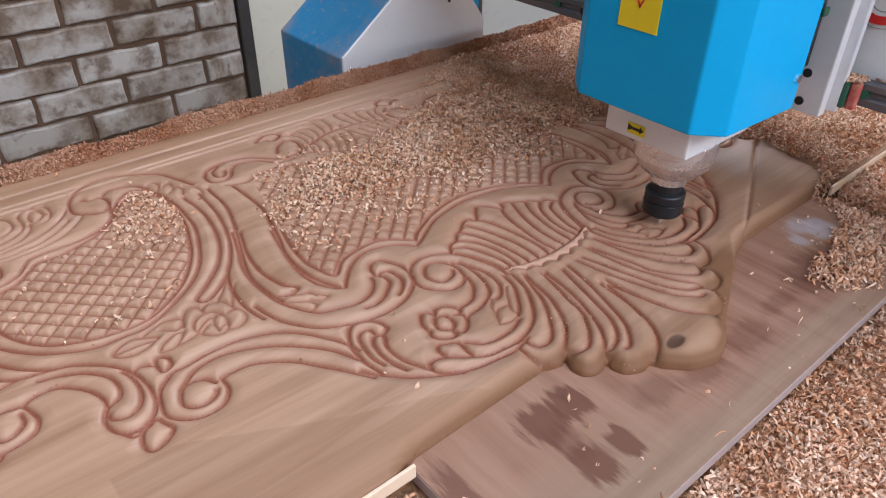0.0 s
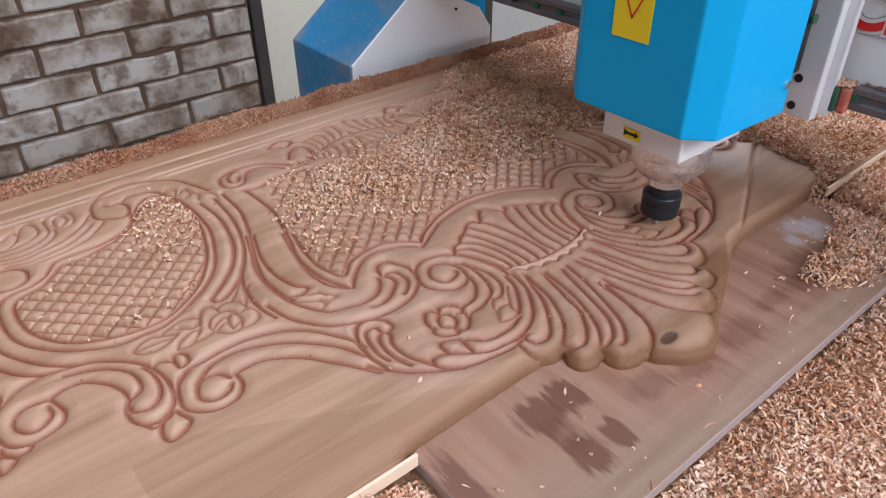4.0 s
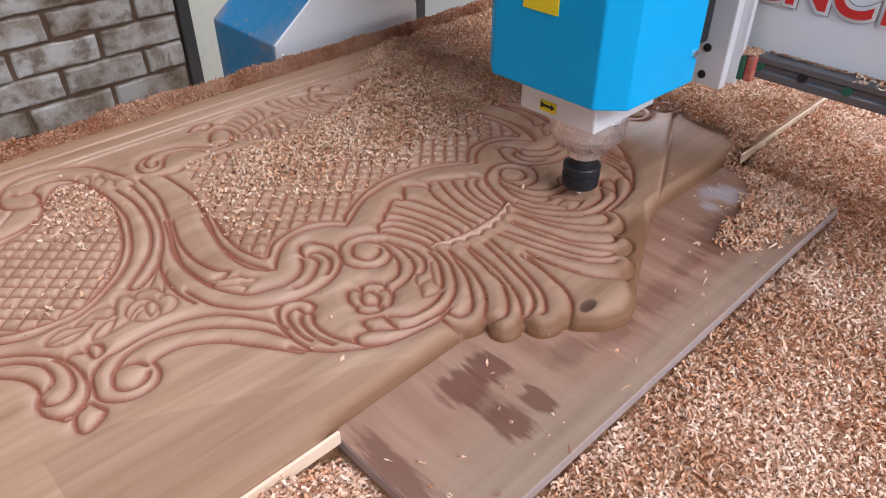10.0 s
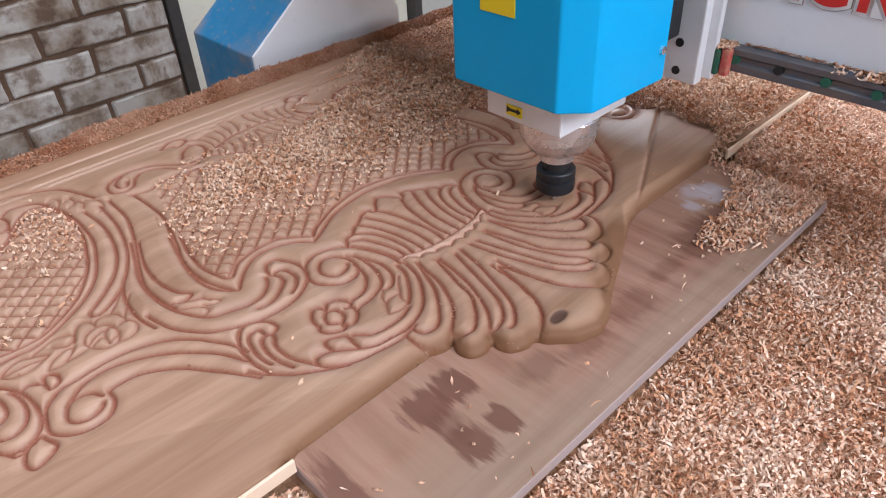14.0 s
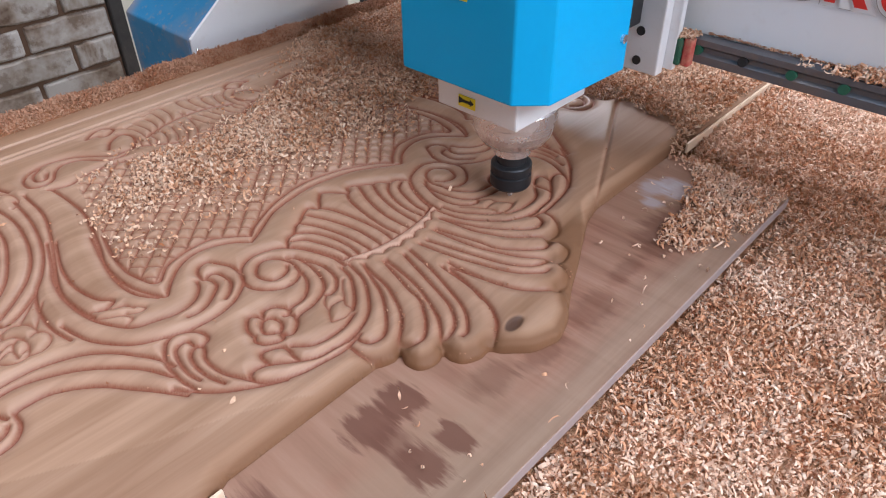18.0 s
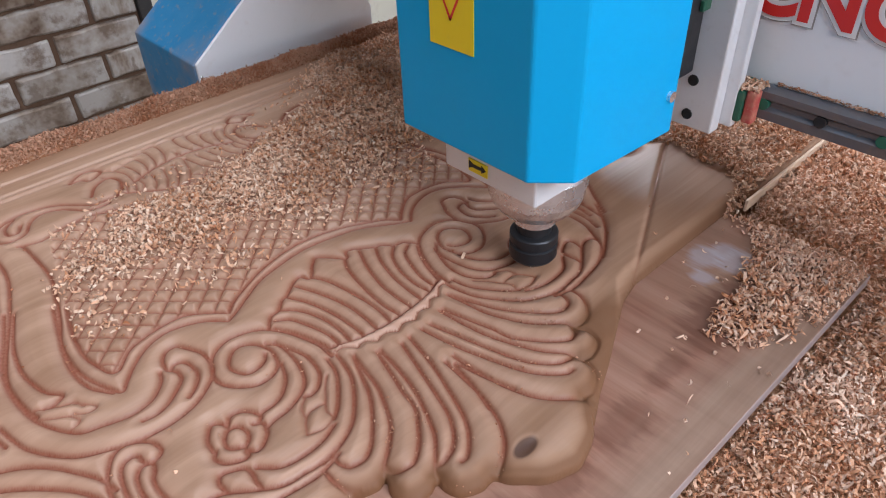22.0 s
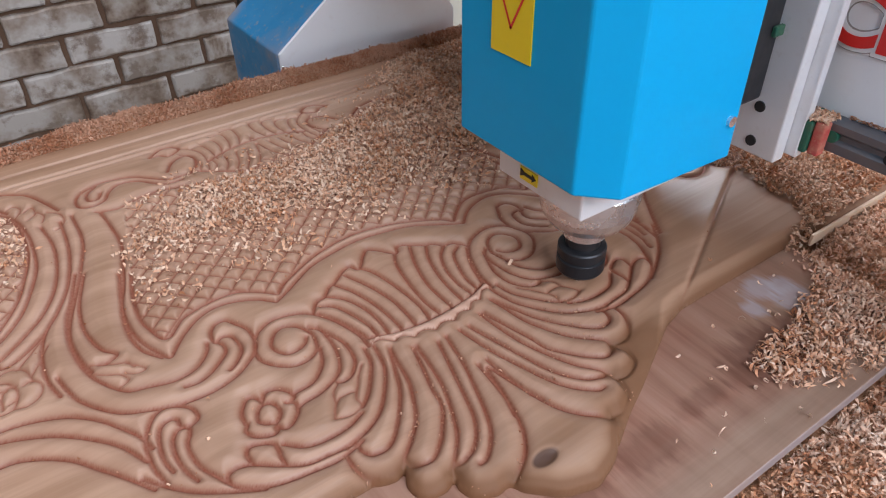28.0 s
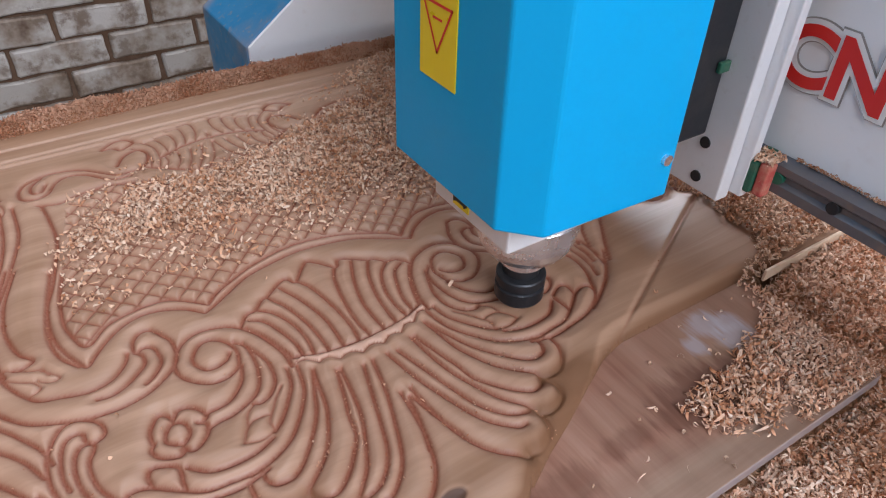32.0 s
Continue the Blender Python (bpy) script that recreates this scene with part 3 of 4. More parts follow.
carve("bold", (-312, 394), (-316, 401), (-323, 405), (-332, 404), (-337, 397), (-339, 388), (-334, 381), (-326, 379), (-318, 382), (-314, 387))
carve("bold", (-354, 443), (-347, 444), (-339, 439))
carve("bold", (-174, 654), (-156, 648), (-134, 655), (-112, 656), (-87, 648), (-61, 629), (-43, 615))
carve("bold", (-171, 652), (-169, 624), (-169, 590), (-176, 558), (-183, 531), (-192, 503), (-196, 472), (-193, 448), (-183, 431))
carve("bold", (-76, 672), (-89, 671), (-102, 673), (-127, 697), (-152, 705), (-171, 701), (-184, 689), (-185, 673), (-175, 666), (-163, 670), (-154, 685), (-142, 692), (-125, 686), (-107, 666), (-89, 664))
carve("bold", (-164, 701), (-174, 691), (-175, 679), (-168, 676), (-162, 686))
carve("bold", (-97, 687), (-87, 703), (-72, 709), (-65, 698), (-70, 681), (-81, 670))
carve("bold", (-103, 726), (-90, 736), (-79, 736), (-72, 727), (-85, 718), (-93, 725), closed=True)
carve("fine", (-61, 665), (-56, 684), (-56, 705), (-64, 719), (-73, 726))
carve("fine", (-68, 670), (-64, 686), (-66, 703), (-76, 714))
carve("fine", (-46, 682), (-46, 703), (-51, 719), (-61, 719))
carve("fine", (-38, 688), (-34, 707), (-37, 724), (-50, 723))
carve("fine", (-27, 694), (-23, 711), (-24, 731), (-36, 731))
carve("fine", (-16, 696), (-10, 716), (-11, 736), (-22, 736))
carve("fine", (-3, 697), (0, 707))
carve("bold", (-54, 684), (-34, 693), (-8, 698), (0, 697))
carve("fine", (-56, 661), (-51, 671), (-51, 682))
carve("fine", (-47, 654), (-40, 668), (-38, 684))
carve("fine", (-38, 648), (-30, 664), (-25, 684))
carve("fine", (-30, 642), (-19, 663), (-13, 685))
carve("fine", (-22, 636), (-8, 660), (-1, 688))
carve("bold", (-73, 672), (-46, 652), (-21, 635), (-3, 626))
carve("bold", (-212, 569), (-223, 534), (-230, 515), (-234, 491), (-234, 470), (-231, 448), (-224, 430), (-213, 414), (-200, 409), (-182, 404), (-167, 407), (-156, 417), (-152, 426))
carve("bold", (-206, 565), (-213, 544), (-219, 523), (-222, 497), (-220, 478), (-216, 464), (-209, 454), (-216, 449), (-222, 450))
carve("bold", (-249, 454), (-246, 439), (-241, 423), (-230, 406), (-219, 395), (-203, 387), (-186, 381), (-167, 379), (-150, 382), (-137, 389), (-126, 399), (-122, 410), (-122, 423), (-127, 434), (-132, 442), (-140, 442), (-146, 435), (-147, 424), (-141, 426), (-135, 423), (-133, 414), (-134, 405), (-141, 396), (-148, 391))
carve("bold", (-146, 424), (-143, 418), (-144, 410), (-151, 403), (-161, 396), (-170, 393), (-179, 394))
carve("fine", (-233, 458), (-223, 450), (-211, 443), (-205, 441), (-202, 433))
carve("fine", (-230, 445), (-221, 437), (-212, 431), (-209, 423), (-216, 420), (-223, 428))
carve("fine", (-210, 432), (-203, 426), (-196, 427), (-202, 436), (-206, 440))
carve("bold", (-182, 548), (-189, 517), (-193, 492), (-193, 469), (-189, 451), (-182, 434), (-178, 428), (-172, 435), (-162, 446), (-149, 456), (-134, 461), (-119, 459), (-103, 451), (-91, 439))
carve("bold", (-91, 439), (-80, 445), (-69, 452), (-48, 464), (-18, 471), (0, 473))
carve("bold", (-174, 542), (-181, 512), (-184, 482), (-181, 464), (-177, 451), (-172, 449), (-167, 454), (-158, 463), (-143, 468), (-126, 470), (-111, 468), (-96, 457), (-86, 447))
carve("bold", (-86, 447), (-79, 455), (-67, 462), (-43, 474), (-18, 481), (0, 483))
carve("bold", (-214, 324), (-217, 342), (-216, 360), (-211, 373), (-204, 382), (-196, 384), (-188, 380), (-182, 373), (-181, 364), (-186, 360), (-191, 361), (-193, 365), (-193, 369), (-196, 372), (-202, 371), (-206, 366), (-209, 355), (-210, 342), (-208, 331))
carve("bold", (-198, 316), (-202, 329), (-203, 342), (-201, 354), (-197, 360), (-193, 361), (-189, 358), (-191, 352), (-194, 347), (-195, 337), (-193, 324), (-187, 311), (-180, 298), (-169, 290), (-157, 285), (-140, 282), (-121, 280), (-103, 284))
carve("bold", (-225, 337), (-213, 321), (-200, 308), (-181, 295), (-167, 287))
carve("bold", (-183, 304), (-182, 309), (-176, 311), (-167, 308), (-154, 298), (-140, 289), (-126, 287), (-114, 286), (-101, 288))
carve("bold", (-166, 308), (-167, 316), (-164, 321), (-158, 320), (-150, 315), (-149, 309), (-150, 302), (-150, 296))
carve("bold", (-145, 311), (-134, 301), (-120, 298), (-105, 299), (-92, 304))
carve("bold", (-149, 342), (-144, 348), (-137, 346), (-135, 337), (-140, 330), (-145, 331), (-150, 336), closed=True)
carve("bold", (-141, 352), (-137, 357), (-130, 356), (-124, 350), (-122, 343), (-126, 340))
carve("bold", (-129, 341), (-124, 337), (-126, 329), (-134, 322), (-139, 322), (-142, 327))
carve("bold", (-143, 326), (-144, 322), (-149, 322), (-157, 327), (-160, 334), (-157, 339))
carve("bold", (-158, 340), (-157, 349), (-151, 358), (-147, 359), (-143, 355), (-142, 350))
carve("bold", (-57, 354), (-57, 368), (-61, 383), (-67, 398), (-77, 412), (-90, 419), (-103, 421), (-114, 417), (-121, 410), (-127, 396), (-126, 385), (-119, 375), (-109, 368), (-98, 368), (-89, 374), (-86, 382), (-85, 391), (-90, 403), (-99, 409), (-107, 407), (-114, 398), (-114, 390), (-109, 382), (-101, 381), (-94, 384), (-90, 389))
carve("bold", (-87, 373), (-92, 360), (-101, 350), (-109, 346), (-122, 345))
carve("bold", (-84, 398), (-78, 390), (-77, 376), (-80, 358), (-86, 346), (-94, 340), (-107, 335), (-118, 334), (-125, 332))
carve("bold", (-79, 394), (-73, 378), (-70, 365), (-72, 349), (-80, 338), (-88, 335), (-92, 337))
carve("fine", (-109, 309), (-104, 318), (-98, 323), (-90, 323), (-85, 323), (-78, 333), (-71, 341))
carve("fine", (-109, 309), (-99, 306), (-89, 309), (-89, 316), (-85, 323))
carve("fine", (-92, 336), (-99, 330), (-102, 321))
carve("bold", (-89, 308), (-81, 315), (-71, 328), (-64, 340), (-61, 354))
carve("bold", (-54, 352), (-56, 340), (-60, 327), (-71, 310), (-83, 297), (-98, 289), (-114, 285))
carve("bold", (-47, 341), (-54, 323), (-60, 308), (-68, 295), (-75, 286), (-84, 276), (-93, 270), (-103, 271), (-107, 277), (-107, 284))
carve("bold", (-46, 343), (-49, 326), (-52, 309), (-58, 294), (-66, 279), (-77, 267), (-89, 258))
carve("bold", (-117, 280), (-117, 270), (-114, 262), (-107, 256), (-98, 254), (-90, 256))
carve("bold", (-32, 334), (-38, 311), (-43, 293), (-46, 278), (-53, 267), (-63, 255), (-74, 247), (-82, 248), (-87, 253), (-88, 259))
carve("bold", (-29, 334), (-32, 310), (-36, 290), (-43, 271), (-51, 254), (-59, 244), (-69, 234))
carve("bold", (-91, 256), (-95, 245), (-93, 236), (-86, 231), (-77, 229), (-69, 231))
carve("bold", (-14, 328), (-22, 299), (-28, 278), (-34, 259), (-41, 247), (-50, 238), (-60, 235), (-65, 237))
carve("bold", (-6, 329), (-12, 299), (-20, 273), (-28, 251), (-36, 238), (-47, 228), (-53, 227))
carve("bold", (-68, 234), (-69, 225), (-66, 216), (-54, 209), (-44, 209))
carve("bold", (-4, 293), (-6, 269), (-9, 250), (-15, 232), (-23, 220), (-31, 213), (-41, 208))
carve("bold", (-1, 287), (-6, 263), (-12, 243))
carve("bold", (-53, 361), (-58, 380), (-64, 395), (-71, 407))
carve("bold", (-46, 359), (-46, 374), (-51, 393), (-57, 407), (-66, 414))
carve("bold", (-39, 355), (-37, 371), (-39, 391), (-46, 410), (-56, 421))
carve("bold", (-28, 353), (-28, 368), (-30, 389), (-36, 413), (-44, 430))
carve("bold", (-17, 351), (-16, 371), (-17, 389), (-23, 414), (-32, 437))
carve("bold", (-5, 351), (-3, 370), (-5, 396), (-10, 423), (-16, 436))
carve("bold", (-74, 410), (-66, 420), (-58, 422), (-50, 430), (-43, 433), (-31, 442), (-23, 444), (-18, 437), (-8, 449), (-2, 455), (0, 456))
carve("bold", (-51, 361), (-34, 354), (-6, 351), (0, 351))

# spine of the shell: a flat pale bar with scallops along its near side
def spine_v(u):
    return 339.5 + 15.5 * (np.asarray(u) / 54.0) ** 2


SPINE_EDGE = []
for a, b in zip((-54, -39, -25, -8, 9, 25, 39), (-39, -25, -8, 9, 25, 39, 54)):
    arc = [(a + (b - a) * k / 6, float(spine_v(a + (b - a) * k / 6)) + 4.2 * math.sin(math.pi * k / 6)) for k in range(7)]
    stamp(groove, spline(arc), 4.6, 1.4, 4.4)
    SPINE_EDGE += arc
SPINE = np.vstack([SPINE_EDGE, [(54, 360), (38, 354.5), (12, 350), (-10, 349), (-31, 352), (-48, 358)]])
spine = inside(SPINE, UU, VV)
groove = np.where(spine, groove * 0.35, groove)

# scribed lines along the shoulders
LINE_L = ([-358, -261, -212, -150, -120], [355, 305, 286, 256, 246])
LINE_R = ([120, 150, 376, 420], [232, 247, 361, 383])
stamp(groove, spline([(152, 248), (230, 287.5), (300, 323), (376, 361)]), 3.0, 1.3, 2.4)

# straight mouldings along the far edge
for v in (735, 745, 768):
    groove[:] = np.maximum(groove, 2.4 * np.exp(-((VV - v) / 1.9) ** 2))

# trellis of crossing grooves within the two fields
PITCH = 13.4
trellis = np.zeros_like(groove)
for sign in (1, -1):
    s = (UU * sign + VV) / math.sqrt(2)
    off = np.abs((s / PITCH + 0.5) % 1 - 0.5) * PITCH
    trellis = np.maximum(trellis, 4.0 * (0.6 * np.exp(-(off / 1.4) ** 2) + 0.4 * np.exp(-(off / 3.6) ** 2)))
FIELD_OVAL = spline([(-245, 688), (-260, 695), (-271, 691), (-282, 678), (-294, 661), (-310, 646), (-330, 637), (-348, 632), (-367, 631), (-378, 622), (-392, 609), (-408, 604), (-417, 598), (-420, 580), (-418, 555), (-411, 536), (-400, 519), (-386, 507), (-366, 498), (-344, 493), (-324, 493), (-309, 500), (-291, 513), (-275, 530), (-258, 558), (-249, 582), (-239, 618), (-237, 651), (-239, 677)], True)
FIELD_MID = spline([(-1, 655), (-40, 640), (-85, 648), (-110, 655), (-132, 652), (-150, 640), (-160, 600), (-165, 570), (-174, 542), (-181, 512), (-184, 482), (-181, 464), (-177, 451), (-172, 449), (-167, 454), (-158, 463), (-143, 468), (-126, 470), (-111, 468), (-96, 457), (-86, 447), (-78, 452), (-62, 466), (-45, 477), (-18, 484), (-1, 486)])
FIELD_MID = np.vstack([FIELD_MID, FIELD_MID[::-1] * (-1, 1)])
for field in (FIELD_OVAL, FIELD_OVAL * (-1, 1), FIELD_MID):
    mask = inside(field, UU, VV)
    groove = np.where(mask, np.maximum(groove, trellis), groove)

# crest: scalloped outline, worn down towards its edge
CREST = spline([(-117, 280), (-117, 270), (-114, 261), (-108, 256), (-98, 253), (-91, 254), (-95, 245), (-93, 235), (-86, 230), (-77, 229), (-70, 231), (-70, 224), (-66, 215), (-54, 209), (-44, 209), (-39, 201), (-32, 194), (-22, 185), (-5, 179), (0, 178)])
CREST = np.vstack([CREST, CREST[::-1] * (-1, 1)])
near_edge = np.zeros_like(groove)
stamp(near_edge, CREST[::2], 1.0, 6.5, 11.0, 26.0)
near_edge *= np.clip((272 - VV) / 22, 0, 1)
au = np.abs(UU)
CROWN = inside(np.vstack([CREST, [(118, 330), (-118, 330)]]), UU, VV)
# foot of the panel on the plywood: close under the petals on one side, a straight web on the other
FOOT_U = [-660, -258, -238, -137, -112, -94, -93, 32, 33, 58, 84, 117, 145, 169, 300, 328, 342, 660]
FOOT_V = [247, 247, 256, 258, 258, 256, 400, 400, 192, 206, 218, 235, 249, 255, 255, 252, 247, 247]
foot_v = np.interp(UU, FOOT_U, FOOT_V)
keep = CROWN | (VV > foot_v) | (VV > 300)


def distance(line, u0, u1, v1, far=60.0):
    """Distance from every place of a stretch to a line."""
    d = np.full_like(UU, far)
    i0, i1 = np.searchsorted(GU, (u0, u1))
    j1 = np.searchsorted(GV, v1)
    for u, v in line:
        np.minimum(d[i0:i1, :j1], np.hypot(GU[i0:i1, None] - u, GV[None, :j1] - v), out=d[i0:i1, :j1])
    return d


foot_line = np.array([(u, np.interp(u, FOOT_U, FOOT_V)) for u in np.concatenate([np.arange(-256, -94, 1.5), np.arange(30, 345, 1.5)])])
to_foot = distance(foot_line, -300, 390, 330)
to_crest = distance(CREST[::3], 0, 180, 290)
web = np.where(~CROWN & (UU > 20) & (UU < 150) & (VV > foot_v), 5.0 + 9.0 * to_crest / (to_crest + to_foot + 0.5), 0.0)
web *= np.clip((150 - UU) / 45, 0, 1) * np.clip((270 - VV) / 14, 0, 1)

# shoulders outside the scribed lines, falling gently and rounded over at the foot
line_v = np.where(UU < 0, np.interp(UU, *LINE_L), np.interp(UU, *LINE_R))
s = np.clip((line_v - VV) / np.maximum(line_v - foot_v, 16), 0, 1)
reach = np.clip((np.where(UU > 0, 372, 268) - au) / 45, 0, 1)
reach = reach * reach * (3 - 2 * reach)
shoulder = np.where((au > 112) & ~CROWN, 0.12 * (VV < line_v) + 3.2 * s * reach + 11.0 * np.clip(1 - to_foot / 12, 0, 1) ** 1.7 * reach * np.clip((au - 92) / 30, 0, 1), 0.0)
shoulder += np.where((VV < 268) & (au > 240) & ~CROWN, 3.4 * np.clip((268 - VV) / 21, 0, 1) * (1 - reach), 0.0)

wave = np.sin(UU * 0.013 + VV * 0.031) * 0.25 + np.sin(UU * 0.051 - VV * 0.022) * 0.12
# the wood round the cuts is planed fresh
broad_cut = groove / 2.0
for ax in (0, 1):
    for _ in range(2):
        c = np.cumsum(np.pad(broad_cut, [(7, 6) if a == ax else (0, 0) for a in (0, 1)], mode="edge"), axis=ax)
        broad_cut = (np.take(c, range(13, c.shape[ax]), ax) - np.take(c, range(0, c.shape[ax] - 13), ax)) / 13
sink = groove + np.maximum(np.maximum(6.0 * near_edge, web), shoulder) + wave * 0.6
knot = np.exp(-(((UU + 19) / 9.5) ** 2 + ((VV - 206) / 5.4) ** 2) ** 2)
sink += 2.0 * knot
sink = np.where(keep, sink, np.maximum(sink, 17.0))
# soften the steps of the cutter
for _ in range(1):
    sink[1:-1, 1:-1] = (4 * sink[1:-1, 1:-1] + sink[:-2, 1:-1] + sink[2:, 1:-1] + sink[1:-1, :-2] + sink[1:-1, 2:]) / 8

# browner planed wood outside the scribed lines, with shade painted in towards the foot
brown_foot_shade = np.where((au > 105) & (au < 400) & (VV < line_v) & ~CROWN, 0.24 + 0.22 * s + 0.45 * np.clip(1 - to_foot / 9, 0, 1), 0.0)

panel = thing("carved_panel", "carved teak headboard panel with scrolls, flowers, trellis and a shell crest", "carved panel")
me, used = grid_mesh("carved_face", AXIS + GU / 1000, GV / 1000, TOP - sink / 1000, keep)
# crest rim, web and foot turn darker brown: shade put into the colour
for name, values in (("routed", np.clip(groove / 4.1, 0, 1) ** 2.5 * ~spine), ("fresh", np.clip(np.maximum(broad_cut * 0.24, spine * 0.9), 0, 1)), ("scorched", np.clip(np.maximum(np.maximum(1.25 * near_edge, brown_foot_shade), np.clip(np.maximum(shoulder - 0.8, web * 1.5) / 9, 0, 1) * 0.92), 0, 0.95)), ("knot", knot)):
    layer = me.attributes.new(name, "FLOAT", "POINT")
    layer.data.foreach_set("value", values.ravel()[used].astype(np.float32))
# the sawn outline runs smoothly instead of along the grid
inner = keep.copy()
inner[1:-1, 1:-1] &= keep[:-2, 1:-1] & keep[2:, 1:-1] & keep[1:-1, :-2] & keep[1:-1, 2:]
rim = ((keep & ~inner) | ~keep).ravel()[used]
co = np.empty(len(me.vertices) * 3, np.float32)
me.vertices.foreach_get("co", co)
co = co.reshape(-1, 3)
outline = np.vstack([CREST, foot_line])
for i in np.nonzero(rim)[0]:
    place = np.array(((co[i, 0] - AXIS) * 1000, co[i, 1] * 1000))
    d = np.hypot(*(outline - place).T)
    if d.min() < 2.6:
        co[i, 0], co[i, 1] = AXIS + outline[d.argmin()][0] / 1000, outline[d.argmin()][1] / 1000
me.vertices.foreach_set("co", co.ravel())
me.materials.append(M_PANEL)
face = new("carved_face", me)
face.parent = panel
for sx in (-1, 1):
    x0, x1 = sorted((AXIS + sx * 0.66, AXIS + (0.326 if sx > 0 else -0.246)))
    part("near_edge", box(x0, x1, 0.2445, 0.2472, PLY - 0.001, TOP - 0.0045, 0.0006), M_EDGE, panel, "pale sawn edge")
    xe = AXIS + sx * 0.66
    part("end_edge", box(xe - 0.0015, xe + 0.0015, 0.2475, 0.795, PLY - 0.001, TOP - 0.001, 0.0006), M_EDGE, panel, "pale sawn edge")
part("far_edge", box(AXIS - 0.658, AXIS + 0.658, 0.7945, 0.7965, PLY - 0.001, TOP - 0.0006, 0.0005), M_EDGE, panel, "pale sawn edge")
part("underside", box(AXIS - 0.655, AXIS + 0.655, 0.3805, 0.793, BED - 0.0005, PLY - 0.002, 0.001), M_EDGE, panel)


# steel pin beside the panel's far edge
pin = thing("steel_pin", "small steel pin standing in the sawdust beside the panel", "pin")
part("pin_body", lathe([(0.0017, BED), (0.0017, 0.8665), (0.0011, 0.8675), (0.0001, 0.8676)], 0.5415, 0.8185, 14), M_STEEL, pin)

# ---- the router ----
bed = thing("machine_bed", "grey steel router bed buried in sawdust", "machine bed")
part("bed_top", box(-0.75, 1.75, -0.42, 0.848, BED - 0.03, BED, 0.003), M_FRAME, bed)
for y0 in (-0.42, 0.788):
    part("side_beam", box(-0.75, 1.75, y0, y0 + 0.06, BED - 0.16, BED - 0.031, 0.004), M_FRAME, bed)
for x0 in (-0.7, 0.45, 1.6):
    for y0 in (-0.41, 0.75):
        part("leg", box(x0, x0 + 0.09, y0, y0 + 0.09, 0.0, BED - 0.161, 0.004), M_FRAME, bed)
    part("cross_beam", box(x0, x0 + 0.06, -0.358, 0.786, BED - 0.15, BED - 0.05, 0.004), M_FRAME, bed)
part("slide_rail", box(-0.74, 1.74, 0.846, 0.862, 0.70, 0.73, 0.002), M_RAIL, bed, "steel slide rail")

ply = thing("plywood_board", "dark stained plywood board with damp marks under the panel's crest", "plywood board")
bm = box(0.202, 0.760, 0.129, 0.38, PLY - 0.012, PLY - 0.0012, 0.0008)
part("core", bm, M_PLYEDGE, ply, "pale purple-grey plywood edge")
part("face_veneer", box(0.2025, 0.7595, 0.1295, 0.3795, PLY - 0.0011, PLY, 0.0004), M_PLY, ply)

gantry = thing("router_gantry", "white router gantry beam with red lettering and a steel linear rail", "router gantry")
part("beam", box(GX, GX + 0.16, -0.35, 0.98, 0.965, 1.24, 0.004), M_WHITE, gantry, "white painted beam")
for z0 in (0.970, 1.170):
    rail = part("linear_rail", prism([(GX - 0.016, z0), (GX - 0.001, z0), (GX - 0.001, z0 + 0.02), (GX - 0.016, z0 + 0.02), (GX - 0.016, z0 + 0.015), (GX - 0.013, z0 + 0.0125), (GX - 0.013, z0 + 0.009), (GX - 0.016, z0 + 0.0065)], "y", -0.33, 0.96), M_RAIL, gantry, "dark steel linear rail")
    for i in range(31):
        part("plug", disc((GX - 0.0165 + 0.003, -0.30 + i * 0.04, z0 + 0.0107), (-1, 0, 0), 0.0044, 0.0012 + 0.005), M_GREEN if i % 3 else M_BLACK, rail, "rail bolt plug")
PENS = (0.2555, 0.2205, 0.1805, 0, 0.1395, 0.1005)
for i, char in enumerate("CNC Ro"):
    if char == " ":
        continue
    pen = PENS[i]
    made = None
    for name, off, dep, m, lift in (("letter", 0.0013, 0.0001, M_RED, 0.0026), ("letter_border", 0.0042, 0.0001, M_OUTLINE, 0.0015 + i % 2 * 0.0004), ("letter_edge", 0.0050, 0.0001, M_GREYLINE, 0.0005 + i % 2 * 0.0004)):
        me = letters(char, 0.052, dep, off)
        me.materials.clear()
        me.materials.append(m)
        ob = new(name, me)
        at = Matrix.Translation((GX - lift, pen, 1.038)) @ pose(0, 0, 0, 90, 0, -90)
        if made is None:
            made, base = ob, at
            ob.parent, ob.matrix_local = gantry, at
            ob["label"] = "red vinyl letter"
        else:
            ob.parent, ob.matrix_local = made, base.inverted() @ at

# foot of the gantry: a wedge shaped cover, blue nose and white side
foot = thing("gantry_column", "blue and white sheet metal column cover of the router gantry", "gantry column")
PX, PY = HEADX - 0.011, 0.858
part("nose", prism([(PX, 0.60), (PX, 0.866), (PX + 0.119, 0.955), (PX + 0.145, 0.955), (PX + 0.145, 0.60)], "y", PY + 0.002, PY + 0.172, 0.0025), M_BLUEDUST, foot, "dusty blue nose")
part("side_plate", prism([(PX + 0.002, 0.60), (PX + 0.002, 0.867), (PX + 0.119, 0.955), (PX + 0.168, 0.950), (PX + 0.25, 0.909), (PX + 0.276, 0.874), (PX + 0.277, 0.60)], "y", PY - 0.004, PY + 0.001, 0.0008), M_WHITEDUST, foot, "dusty white side plate")
part("column", box(PX + 0.146, PX + 0.28, PY + 0.012, PY + 0.15, 0.60, 1.25, 0.004), M_BLUE, foot)
part("screw", disc((PX + 0.20, PY - 0.0045, 0.915), (0, -1, 0), 0.0025, 0.002), M_NUT, foot, "small dark screw")
